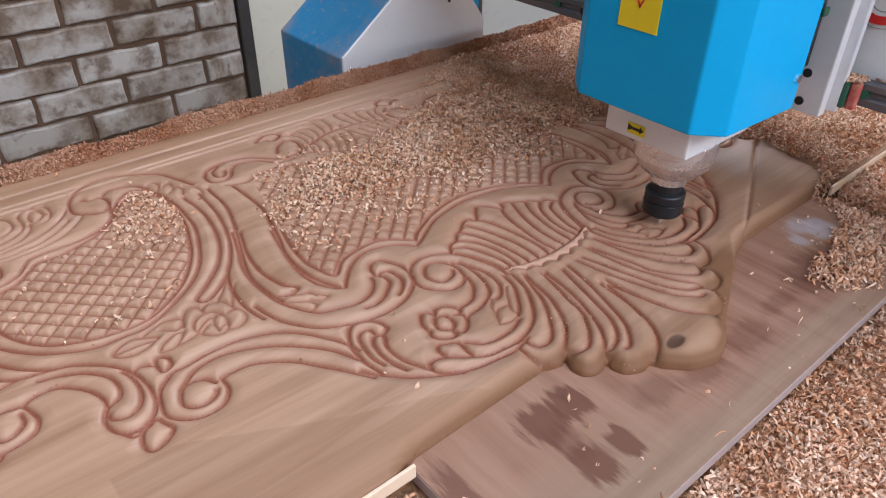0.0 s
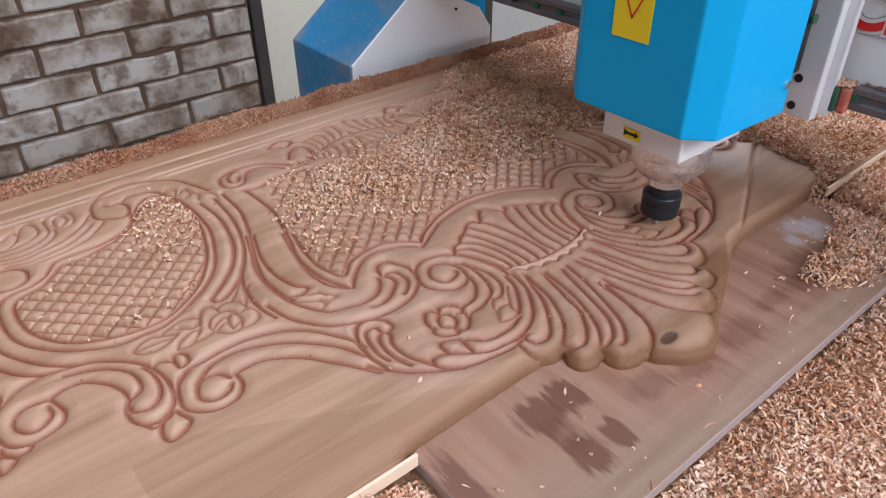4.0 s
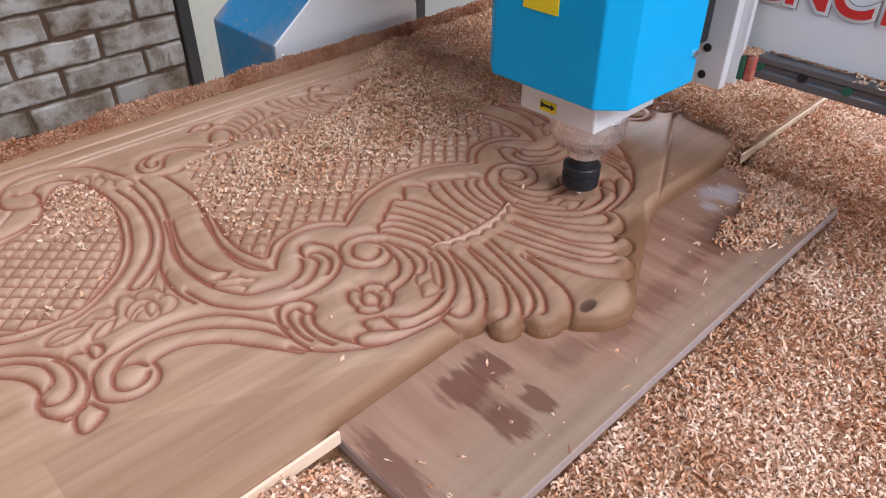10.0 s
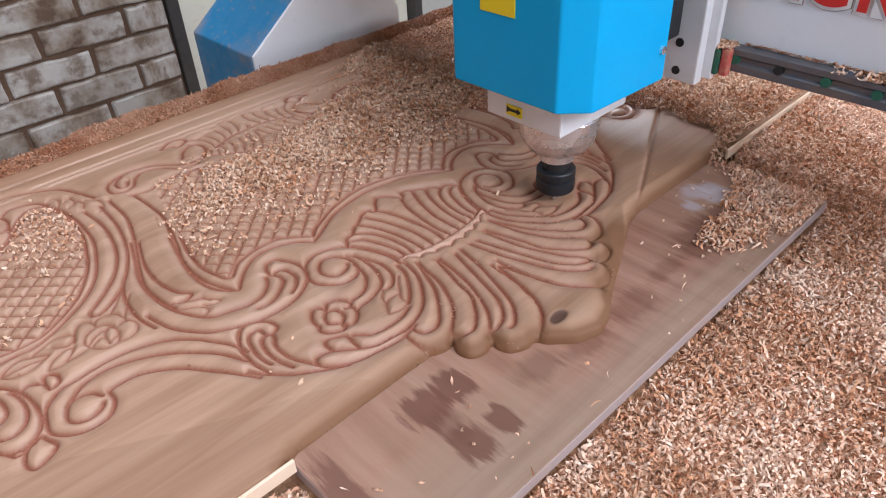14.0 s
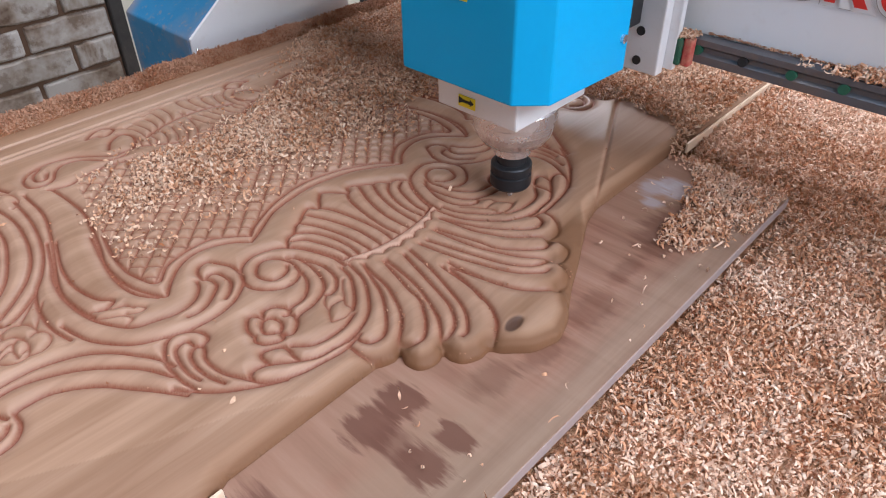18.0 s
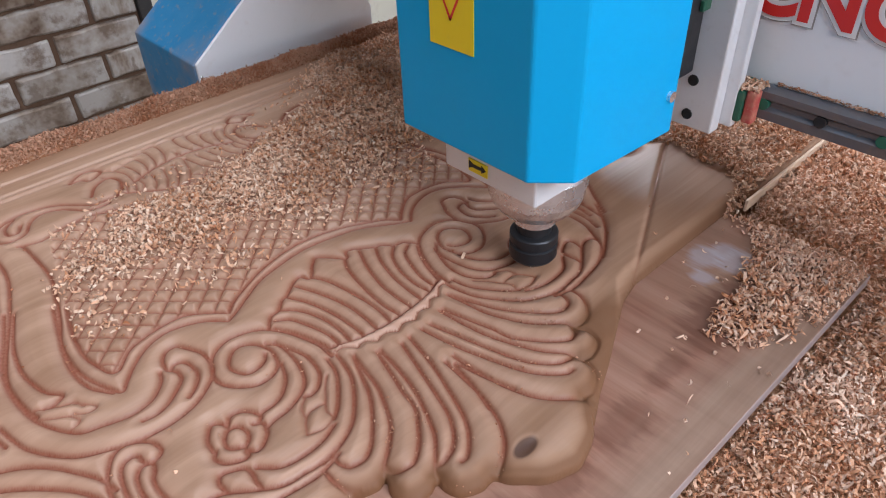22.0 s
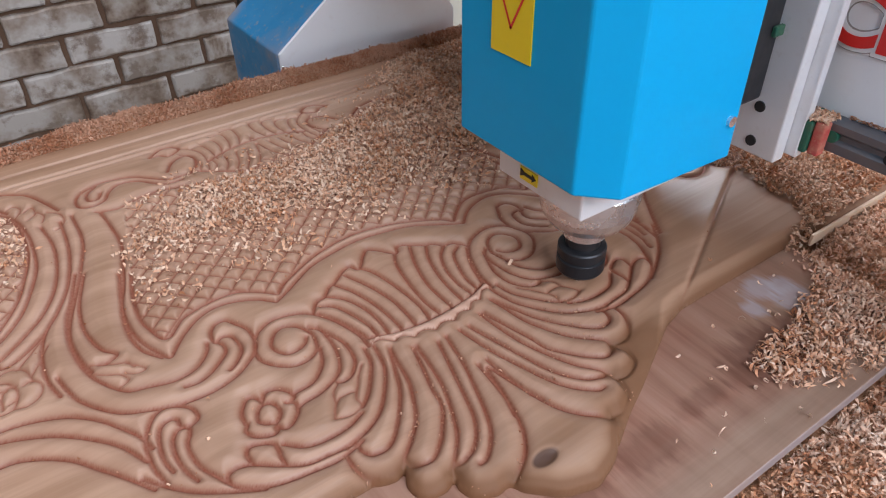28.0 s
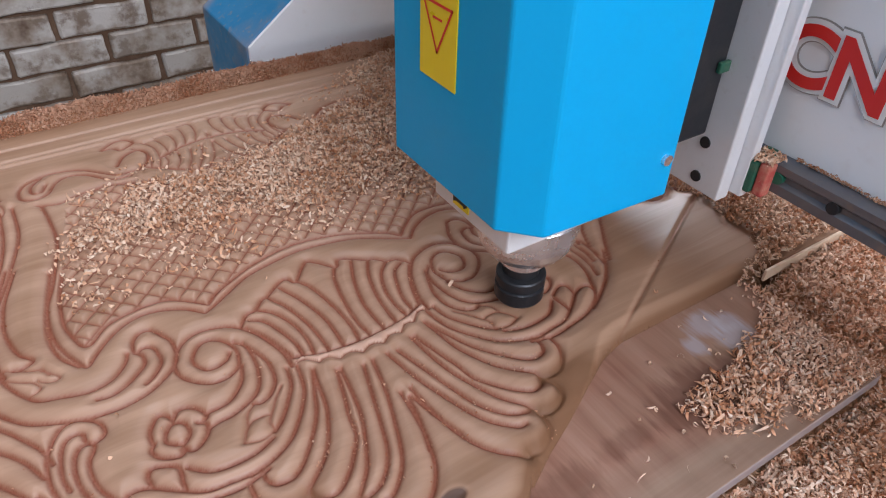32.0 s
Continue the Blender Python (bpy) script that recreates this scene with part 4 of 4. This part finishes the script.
part("stud", lathe([(0.0035, 0.95), (0.0035, 0.968), (0.002, 0.970)], PX + 0.14, PY + 0.004, 12), M_NUT, foot, "dark stud")

# the spindle head
head = thing("spindle_head", "bright blue router spindle head with yellow label and black nut", "router spindle")
HX, HY, HB = HEADX - 0.069, HEADY, 0.98
W, CH = 0.077, 0.021
CY = HY + 0.008       # middle of the cover
cover = part("cover", prism([(HX, CY - W + CH), (HX + CH * 0.95, CY - W), (HX + 0.115, CY - W - 0.004), (HX + 0.115, CY + W), (HX + CH * 0.95, CY + W), (HX, CY + W - CH)], "z", HB, 1.42, 0.0016), M_BLUE, head, "bright blue sheet metal cover")
# slanted cooling slots in the side
for i in range(5):
    bm = box(-0.0225, 0.0225, -0.0012, 0.0012, -0.0028, 0.0028, 0.001, 1)
    bmesh.ops.transform(bm, matrix=Matrix.Translation((HX + 0.062, CY - W - 0.0022, HB + 0.185 + i * 0.013)) @ Matrix.Rotation(radians(32), 4, "Y"), verts=bm.verts[:])
    part("cooling_slot", bm, M_BLACK, cover, "black slanted cooling slot")
for dz in (0.028, 0.30):
    part("screw", disc((HX + 0.107, CY - W - 0.0045, HB + dz), (0, -1, 0), 0.0038, 0.003), M_STEEL, cover, "steel screw head")
# yellow label with the letter of the axis
lx, ly, lz = HX - 0.0009, CY + 0.006, HB + 0.1455
label = part("axis_label", box(lx, HX - 0.0001, ly - 0.0185, ly + 0.0185, lz - 0.078, lz + 0.085, 0.0002, 1), M_YELLOW, head, "yellow label with red letter")


def on_label(me, z, dy=0.0):
    me.materials.clear()
    me.materials.append(M_RED)
    ob = new("label_mark", me)
    ob.parent = label
    ob.matrix_world = Matrix.Translation((lx - 0.0004, ly + dy, z)) @ pose(0, 0, 0, 90, 0, -90)
    ob["label"] = "red printed mark"


def bars(*strips):
    """Flat straight strokes from point to point."""
    bm = bmesh.new()
    for (x0, y0), (x1, y1), w in strips:
        d = Vector((x1 - x0, y1 - y0)).normalized() * w / 2
        n = Vector((-d.y, d.x))
        q = [bm.verts.new((x + e.x, y + e.y, 0)) for (x, y), e in (((x0, y0), n - d), ((x1, y1), n + d), ((x1, y1), d - n), ((x0, y0), -n - d))]
        bm.faces.new(q)
    bmesh.ops.recalc_face_normals(bm, faces=bm.faces[:])
    return mesh_of(bm, "label_mark", M_RED)


S = 0.014
on_label(bars(((-S, 0.019), (S, 0.019), 0.003), ((S - 0.001, 0.019), (-S + 0.001, -0.019), 0.0055), ((-S, -0.019), (S, -0.019), 0.003), ((-S, 0.019), (-S, 0.013), 0.0016), ((S, -0.019), (S, -0.013), 0.0016)), lz + 0.004)
on_label(bars(((-S, 0.012), (S, 0.012), 0.0016), ((S, 0.012), (0, -0.015), 0.0016), ((0, -0.015), (-S, 0.012), 0.0016), ((-0.004, 0.004), (0.004, 0.004), 0.0014)), lz - 0.045)
on_label(bars(((-S, -0.012), (S, -0.012), 0.0016), ((S, -0.012), (0, 0.015), 0.0016), ((0, 0.015), (-S, -0.012), 0.0016), ((-0.005, -0.004), (0.005, -0.004), 0.0014), ((0, -0.009), (0, 0.001), 0.0014)), lz + 0.053)

part("spindle_body", box(HEADX - 0.050, HEADX + 0.046, HY - 0.040, HY + 0.044, 0.948, HB + 0.02, 0.0018), M_ALU, head, "square aluminium spindle body")
sticker = part("warning_sticker", box(HEADX - 0.0509, HEADX - 0.0499, HY + 0.002, HY + 0.020, 0.9535, 0.9635, 0.0003, 1), M_YELLOW, head, "small yellow sticker with a black arrow")
AY, AZ = HY + 0.011, 0.959
bm = prism([(AY + a, AZ + b) for a, b in ((-0.008, 0), (-0.004, 0.003), (-0.004, 0.0012), (0.004, 0.0012), (0.008, 0.003), (0.008, -0.003), (0.004, -0.0012), (-0.004, -0.0012), (-0.004, -0.003))], "x", HEADX - 0.0514, HEADX - 0.0509)
part("arrow", bm, M_BLACK, sticker, "black arrow")
part("nose_ring", lathe([(0.034, 0.9485), (0.0375, 0.944), (0.0375, 0.934), (0.036, 0.9325), (0.036, 0.925), (0.0335, 0.918), (0.028, 0.9105), (0.020, 0.9055), (0.0165, 0.904), (0.0165, 0.897)], HEADX, HY, 64), M_STEEL, head, "turned steel spindle nose", smooth=False)
part("spindle_shaft", lathe([(0.0135, 0.900), (0.0135, 0.886)], HEADX, HY, 40), M_NUT, head)
part("collet_nut", lathe([(0.0145, 0.8875), (0.0178, 0.8865), (0.0188, 0.8855), (0.0188, 0.8795), (0.0172, 0.8785), (0.0172, 0.8765), (0.0188, 0.8755), (0.0188, 0.8655), (0.0176, 0.8635), (0.010, 0.8628)], HEADX, HY, 64), M_NUT, head, "black collet nut")
part("router_bit", lathe([(0.0095, 0.8629), (0.0085, 0.859), (0.0032, 0.8575), (0.0032, 0.852), (0.0008, 0.8462)], HEADX, HY, 24), M_STEEL, head, "steel carving bit")
# slide behind the cover: dark carriage, milled plate, bearing block on the rail
part("carriage_plate", box(HX + 0.1155, HEADX + 0.0975, HY - 0.055, HY + 0.055, 1.0, 1.42, 0.002), M_NUT, head, "black carriage body")
plate = part("slide_plate", box(HEADX + 0.098, HEADX + 0.110, HY - 0.076, HY + 0.076, 0.958, 1.42, 0.0012), M_ALU, head, "milled aluminium slide plate")
part("side_rail", box(HEADX + 0.1105, HEADX + 0.118, HY - 0.084, HY - 0.073, 0.962, 1.42, 0.001), M_ALU, head, "aluminium guide rail")
for z in (0.968, 0.994, 1.16, 1.30):
    part("bolt_hole", disc((HEADX + 0.0979, HY - 0.056, z), (-1, 0, 0), 0.0042, 0.0016), M_BLACK, plate, "dark bolt hole")
part("green_stripe", box(HEADX + 0.088, HEADX + 0.0975, HY - 0.0585, HY - 0.0555, 1.045, 1.052, 0.0005, 1), M_GREENBLOCK, plate, "green bearing cap")
block = part("carriage_block", box(GX - 0.028, GX - 0.0005, HY - 0.0885, HY - 0.0765, 0.967, 0.991, 0.002), M_GREENBLOCK, head, "green linear bearing block")
part("wiper_seal", box(GX - 0.0255, GX - 0.0165, HY - 0.0965, HY - 0.0887, 0.967, 0.991, 0.0015), M_REDBLOCK, block, "red wiper seal")
part("block_arm", box(HEADX + 0.1105, GX - 0.0285, HY - 0.060, HY + 0.060, 0.968, 1.20, 0.002), M_ALU, head, "aluminium bracket")


# ---- wood shavings ----
def shavings(name, label, x, y, z, rng, length=(0.004, 0.0115), width=(0.0008, 0.0025), tilt=0.7, category="wood shavings", material=None):
    """Curled shavings at the given places, all in one mesh."""
    n = len(x)
    L = rng.uniform(*length, n)
    Wd = rng.uniform(*width, n)
    turn = rng.uniform(0, math.tau, n)
    pitch = rng.normal(0, tilt, n)
    roll = rng.normal(0, tilt * 1.3, n)
    curl = rng.uniform(-6.4, 6.4, n)
    K = 5
    s = np.linspace(-0.5, 0.5, K)
    ang = curl[:, None] * s[None]
    flat = np.abs(curl) < 0.15
    k = np.where(flat, 0.15, curl)[:, None]
    ang = k * s[None]
    px = L[:, None] * np.sin(ang) / k
    pz = L[:, None] * (np.cos(ang) - np.cos(k / 2)) / k
    taper = rng.uniform([0.5, 0.85, 0.9, 0.8, 0.35], [1.0, 1.1, 1.1, 1.1, 0.95], (n, K))
    half = Wd[:, None] * taper / 2
    twist = rng.uniform(-2.0, 2.0, n)[:, None] * s[None] * 2
    P = np.zeros((n, K, 2, 3))
    for e, sg in ((0, 1), (1, -1)):
        P[:, :, e, 0] = px
        P[:, :, e, 1] = sg * half * np.cos(twist)
        P[:, :, e, 2] = pz + sg * half * np.sin(twist)
    def rot(P, a, i, j):
        c, q = np.cos(a)[:, None, None], np.sin(a)[:, None, None]
        u, v = P[..., i].copy(), P[..., j].copy()
        P[..., i], P[..., j] = c * u - q * v, q * u + c * v
    rot(P, roll, 1, 2)
    rot(P, pitch, 0, 2)
    rot(P, turn, 0, 1)
    low = P[..., 2].reshape(n, -1).min(1)
    P[..., 0] += x[:, None, None]
    P[..., 1] += y[:, None, None]
    P[..., 2] += (z - low * 0.6)[:, None, None]
    co = P.reshape(-1, 3)
    base = np.arange(n)[:, None, None] * (K * 2)
    r = np.arange(K - 1)[None, :, None] * 2
    quads = (base + r + np.array([0, 1, 3, 2])[None, None]).reshape(-1, 4)
    me = quad_mesh(name, co, quads)
    me.materials.append(material or M_CHIP)
    return tagged(new(name, me), label, category, "", "stuff")


def lump(x, y, scale, seed):
    """Smooth uneven heights between -1 and 1."""
    r = np.random.default_rng(seed)
    out = np.zeros_like(x)
    for k in range(7):
        a, f, p = r.uniform(0, math.tau), scale * r.uniform(0.6, 1.8), r.uniform(0, math.tau)
        out += np.sin((x * np.cos(a) + y * np.sin(a)) * f + p)
    return out / 4


rng = np.random.default_rng(11)


def bed_height(x, y):
    h = BED + 0.010 + 0.0030 * lump(x, y, 18, 3) + 0.0016 * lump(x, y, 60, 4)
    h = np.where((x > 0.19) & (x < 0.775) & (y > 0.116) & (y < 0.3), np.minimum(h, BED + 0.0065), h)
    h = h + 0.011 * np.clip((0.195 - x) / 0.03, 0, 1) * np.clip((y - 0.12) / 0.08, 0, 1)
    h = np.where((y > 0.245) & (x > 0.2), np.minimum(h, BED + 0.012), h)
    h = h - 0.004 * np.clip((y - 0.098) / 0.012, 0, 1) * ((x > 0.16) & (x < 0.775))
    h = h + 0.012 * np.clip((x - 0.772) / 0.02, 0, 1) * np.clip((y - 0.15) / 0.06, 0, 1) * (y < 0.2445)
    return h


gx, gy = np.linspace(-0.74, 1.74, 420), np.linspace(-0.41, 0.262, 130)
X, Y = np.meshgrid(gx, gy, indexing="ij")
Z = bed_height(X, Y) + 0.0004
me, _ = grid_mesh("sawdust_layer", gx, gy, Z)
me.materials.append(M_DUST)
tagged(new("sawdust_layer", me), "thick layer of orange-brown sawdust on the router bed", "sawdust", "", "stuff")


def spread(n, x0, x1, y0, y1):
    return rng.uniform(x0, x1, n), rng.uniform(y0, y1, n)


# heap on the bed beside the panel
x, y = spread(150000, 0.05, 1.20, -0.14, 0.262)
ok = ~((x > 0.2) & (x < 0.762) & (y > 0.127)) & ~((y > 0.2435) & ((x < 0.2) | (x > 0.69)))
ok &= (y > -0.02 - 0.12 * (x - 0.3)) | (rng.random(len(x)) < 0.35)
x, y = x[ok], y[ok]
shavings("wood_shavings", "loose heap of curled orange and cream shavings on the bed", x, y, bed_height(x, y) + rng.uniform(-0.002, 0.004, len(x)), rng, tilt=0.55)

# ridge along the far edge of the panel
def ridge_height(x, y):
    t = np.clip((y - 0.793) / 0.040, 0, 1)
    rise = np.clip(t / 0.34, 0, 1)
    fall = np.clip((t - 0.42) / 0.58, 0, 1)
    crown = 0.011 + 0.004 * lump(x, y * 0, 26, 8) + 0.003 * lump(x, y * 0, 90, 12)
    return TOP - 0.0015 + crown * rise * (2 - rise) - (TOP - BED + 0.012) * fall ** 1.6


gx, gy = np.linspace(-0.21, 1.10, 330), np.linspace(0.794, 0.833, 22)
X, Y = np.meshgrid(gx, gy, indexing="ij")
me, _ = grid_mesh("sawdust_ridge", gx, gy, ridge_height(X, Y) - 0.0005)
me.materials.append(M_RIDGE)
tagged(new("sawdust_ridge", me), "long ridge of packed sawdust along the panel's far edge", "sawdust", "", "stuff")
x, y = spread(46000, -0.15, 1.10, 0.793, 0.832)
shavings("wood_shavings", "fuzzy ridge of orange shavings along the panel", x, y, ridge_height(x, y) + rng.uniform(-0.001, 0.003, len(x)), rng, (0.003, 0.0075), (0.0009, 0.0021), 0.95, material=M_PACKED)

# shavings left lying on the carved face
def on_face(x, y):
    i = np.clip(np.searchsorted(GU, (x - AXIS) * 1000), 0, len(GU) - 1)
    j = np.clip(np.searchsorted(GV, y * 1000), 0, len(GV) - 1)
    return TOP - sink[i, j] / 1000, inside(FIELD_MID, (x - AXIS) * 1000, y * 1000), inside(FIELD_OVAL, (x - AXIS) * 1000, y * 1000)


x, y = spread(220000, -0.1, 1.10, 0.25, 0.785)
z, mid, oval = on_face(x, y)
u = x - AXIS
patch = lump(x, y, 16, 21)
fine_patch = lump(x, y, 60, 23)
edge = y + 0.022 * patch + 0.010 * fine_patch
# thick beyond a wandering line over the trellis, thin towards the oval
upper = np.interp(u, [-0.20, -0.16, -0.10, 0.0, 0.115, 0.22, 0.30], [0.55, 0.585, 0.632, 0.632, 0.672, 0.735, 0.81])
p = 0.52 * np.clip((edge - 0.520) / 0.035, 0, 1) * np.clip((upper - edge) / 0.02, 0, 1) * np.clip((u + 0.185) / 0.06, 0, 1)
p = np.where(mid, np.maximum(p, np.clip(0.10 + 0.10 * patch + 0.08 * fine_patch, 0.015, 0.3) * np.clip((y - 0.47) / 0.03, 0, 1)), p)
p = np.where((u > -0.19) & (u < 0.19) & ~mid & (y < 0.50), 0, p)
p = np.where(oval, np.clip(-0.02 + 0.05 * patch + 0.22 * np.clip((x - 0.13) / 0.05, 0, 1) * np.clip((y - 0.56) / 0.05, 0, 1), 0.004, 0.25), p)
# the far end lies under shavings, but for the freshly cut scrolls
lower = np.interp(u, [0.18, 0.20, 0.28, 0.30, 0.345, 0.36, 0.375], [0.56, 0.53, 0.53, 0.49, 0.40, 0.31, 0.255])
p = np.maximum(p, 0.55 * np.clip((edge - lower) / 0.02, 0, 1) * np.clip((u - 0.18) / 0.02, 0, 1) * np.clip((upper + 0.05 - edge) / 0.02, np.clip((u - 0.22) / 0.1, 0, 1), 1))
corner = np.interp(y, [0.245, 0.25, 0.262, 0.286, 0.36, 0.41], [0.285, 0.295, 0.33, 0.352, 0.370, 0.345])
p = np.maximum(p, 0.6 * np.clip((u - corner - 0.012 * fine_patch) / 0.012, 0, 1) * (y < 0.42))
p = np.maximum(p, np.where((y > upper) & (y < upper + 0.05) & (u > -0.12) & (u < 0.24), 0.05 * (1 + patch), 0))
p = np.maximum(p, 0.00025)
ok = (rng.random(len(x)) < p)
x, y, z = x[ok], y[ok], z[ok]
shavings("wood_shavings", "scattered shavings lying in the trellis grooves of the panel", x, y, z + rng.uniform(0.0, 0.004, len(x)) + np.clip(p[ok], 0, 0.5) * 0.004 * np.clip(0.6 + lump(x, y, 90, 27), 0, 2), rng, (0.0035, 0.0095), (0.0010, 0.0029), 0.6, material=M_LOOSE)

# small crumbs left along the grooves of the shell
x, y = spread(34000, 0.02, 0.72, 0.19, 0.70)
i = np.searchsorted(GU, (x - AXIS) * 1000)
j = np.searchsorted(GV, y * 1000)
ok = (groove[i, j] > 2.0) & (rng.random(len(x)) < np.where((np.abs(x - AXIS - 0.02) < 0.10) & (y < 0.34), 0.9, 0.10) * np.clip(0.30 + lump(x, y, 70, 41), 0, 1))
x, y = x[ok], y[ok]
z, _, _ = on_face(x, y)
shavings("wood_crumbs", "tiny pale crumbs of wood caught in the grooves", x, y, z, rng, (0.0012, 0.0036), (0.0006, 0.0016), 0.6, "wood crumbs", M_PACKED)

# patch on the plywood
x, y = spread(40000, 0.21, 0.758, 0.131, 0.30)
patch = lump(x, y, 30, 33)
rim_x = np.interp(y, [0.13, 0.15, 0.165, 0.185, 0.197, 0.207, 0.217, 0.242, 0.26], [0.660, 0.628, 0.588, 0.588, 0.635, 0.688, 0.715, 0.735, 0.75])
p = 0.62 * np.clip((x - rim_x - 0.010 * patch - 0.014 * lump(x, y, 110, 35)) / 0.045, 0, 1) + 0.0022
ok = (rng.random(len(x)) < p) & ~((y > 0.246) & ((x < 0.34) | (x > 0.55))) & ~((np.abs(x - AXIS) < 0.12) & (y > 0.18))
x, y = x[ok], y[ok]
shavings("wood_shavings", "shavings scattered over the plywood board", x, y, np.full(len(x), PLY + 0.0006) + rng.uniform(0, 0.003, len(x)), rng)

# shavings resting on the gantry rail: a heap on one stretch, a thin line of dust elsewhere
x, y = spread(9000, GX - 0.017, GX - 0.001, -0.25, 0.20)
heap = np.clip((0.145 - y) / 0.02, 0, 1) * np.clip(0.65 + 0.8 * lump(x * 0, y, 50, 9), 0.1, 1)
ok = rng.random(len(x)) < 0.55 * heap
high = np.clip(heap[ok], 0, 1) * 0.009 * (1 - np.abs(x[ok] - GX + 0.008) / 0.011)
shavings("wood_shavings", "small heap of shavings resting on the linear rail", x[ok], y[ok], 0.9905 + np.clip(high, 0, 1) * rng.uniform(0.2, 1, ok.sum()), rng, (0.004, 0.009), (0.001, 0.0022), 0.5)
x, y = spread(1500, GX - 0.0035, GX - 0.0005, -0.25, HY - 0.10)
shavings("wood_crumbs", "line of sawdust lying where rail and beam meet", x, y, np.full(len(x), 0.9905) + rng.uniform(0, 0.0015, len(x)), rng, (0.0012, 0.004), (0.0006, 0.0016), 0.5, "wood crumbs", M_PACKED)
x, y = rng.uniform(GX - 0.027, GX - 0.010, 260), rng.uniform(HY - 0.097, HY - 0.080, 260)
shavings("wood_crumbs", "crumbs of wood caught on the bearing block", x, y, np.full(260, 0.9912) + rng.uniform(0, 0.003, 260), rng, (0.002, 0.006), (0.0007, 0.0018), 0.6, "wood crumbs", M_LOOSE)


# bricks of the wall, those in sight one by one
rng = np.random.default_rng(5)
BL, BH, JT = 0.2075, 0.0645, 0.008
BRICK_RIM = [(1, -0.85), (1, 0.1), (1, 0.86), (0.965, 1), (0.6, 1), (0.3, 1), (-0.05, 1), (-0.4, 1), (-0.7, 1), (-0.962, 1), (-1, 0.84), (-1, -0.1), (-1, -0.87), (-0.967, -1), (-0.6, -1), (-0.3, -1), (0.05, -1), (0.35, -1), (0.7, -1), (0.968, -1)]
shapes = []
for s in range(8):
    # a worn brick: uneven outline, rounded arrises, slightly hollow face
    bm = bmesh.new()
    rim = []
    for c, d in BRICK_RIM:
        p = noise.noise_vector(Vector((c * 4 + s * 7.1, d * 3, 0)))
        rim.append((c * BL / 2 + p.x * 0.004, d * BH / 2 + p.z * 0.0042))
    rings = [[bm.verts.new((x * f, y + 0.0025 * noise.noise(Vector((x * 40, z * 40, s * 3.3 + y))), z * g)) for x, z in rim] for f, g, y in ((1, 1, 0.02), (1, 1, -0.009), (0.985, 0.95, -0.0155), (0.94, 0.82, -0.0185))]
    for a, b in zip(rings, rings[1:]):
        for k in range(20):
            bm.faces.new((a[k], a[(k + 1) % 20], b[(k + 1) % 20], b[k]))
    bm.faces.new(rings[-1])
    bmesh.ops.recalc_face_normals(bm, faces=bm.faces[:])
    shapes.append(mesh_of(bm, "brick", M_BRICK))
rows_of_bricks = range(2, 15)
for r in rows_of_bricks:
    z = 0.010 + r * (BH + JT)
    x = EDGE - 0.004 - BL / 2
    first = True
    while x > -0.6:
        cut = first and r % 2
        ln = 0.5 if cut else 1.0
        ob = new("brick", shapes[int(rng.integers(8))])
        ob.parent = wall_north
        half = BL * ln / 2
        ob.matrix_local = Matrix.Translation((x + BL / 2 - half, WALLY + 0.008 + rng.uniform(-0.004, 0.003), z + rng.uniform(-0.002, 0.002))) @ Matrix.Rotation(rng.uniform(-0.012, 0.012), 4, "Y") @ Matrix.Diagonal((ln * rng.uniform(0.985, 1.0), 1, 1, 1))
        x -= (BL * ln + JT)
        first = False


# the rest of the brick wall, out of sight, in one piece
corners = np.array([(a, b, c) for a in (-0.5, 0.5) for b in (-0.5, 0.5) for c in (-0.5, 0.5)])
sides = np.array([(0, 1, 3, 2), (4, 6, 7, 5), (0, 4, 5, 1), (2, 3, 7, 6), (0, 2, 6, 4), (1, 5, 7, 3)])
places = []
for r in range(0, 57):
    z = 0.010 + r * (BH + JT) + (0.036 if r == 0 else 0)
    start = -0.72 if r in rows_of_bricks else EDGE - 0.004 - BL / 2
    x = start - (r % 2) * 0.5 * (BL + JT)
    while x > -2.58:
        places.append((x, WALLY + 0.008, z))
        x -= BL + JT
P = np.array(places)
co = (P[:, None] + corners[None] * (BL, 0.04, BH)).reshape(-1, 3)
me = quad_mesh("brickwork", co, (np.arange(len(P))[:, None, None] * 8 + sides[None]).reshape(-1, 4))
me.materials.append(M_BRICK)
rest = tagged(new("brickwork", me), "", "", "", "stuff")
rest.parent = wall_north
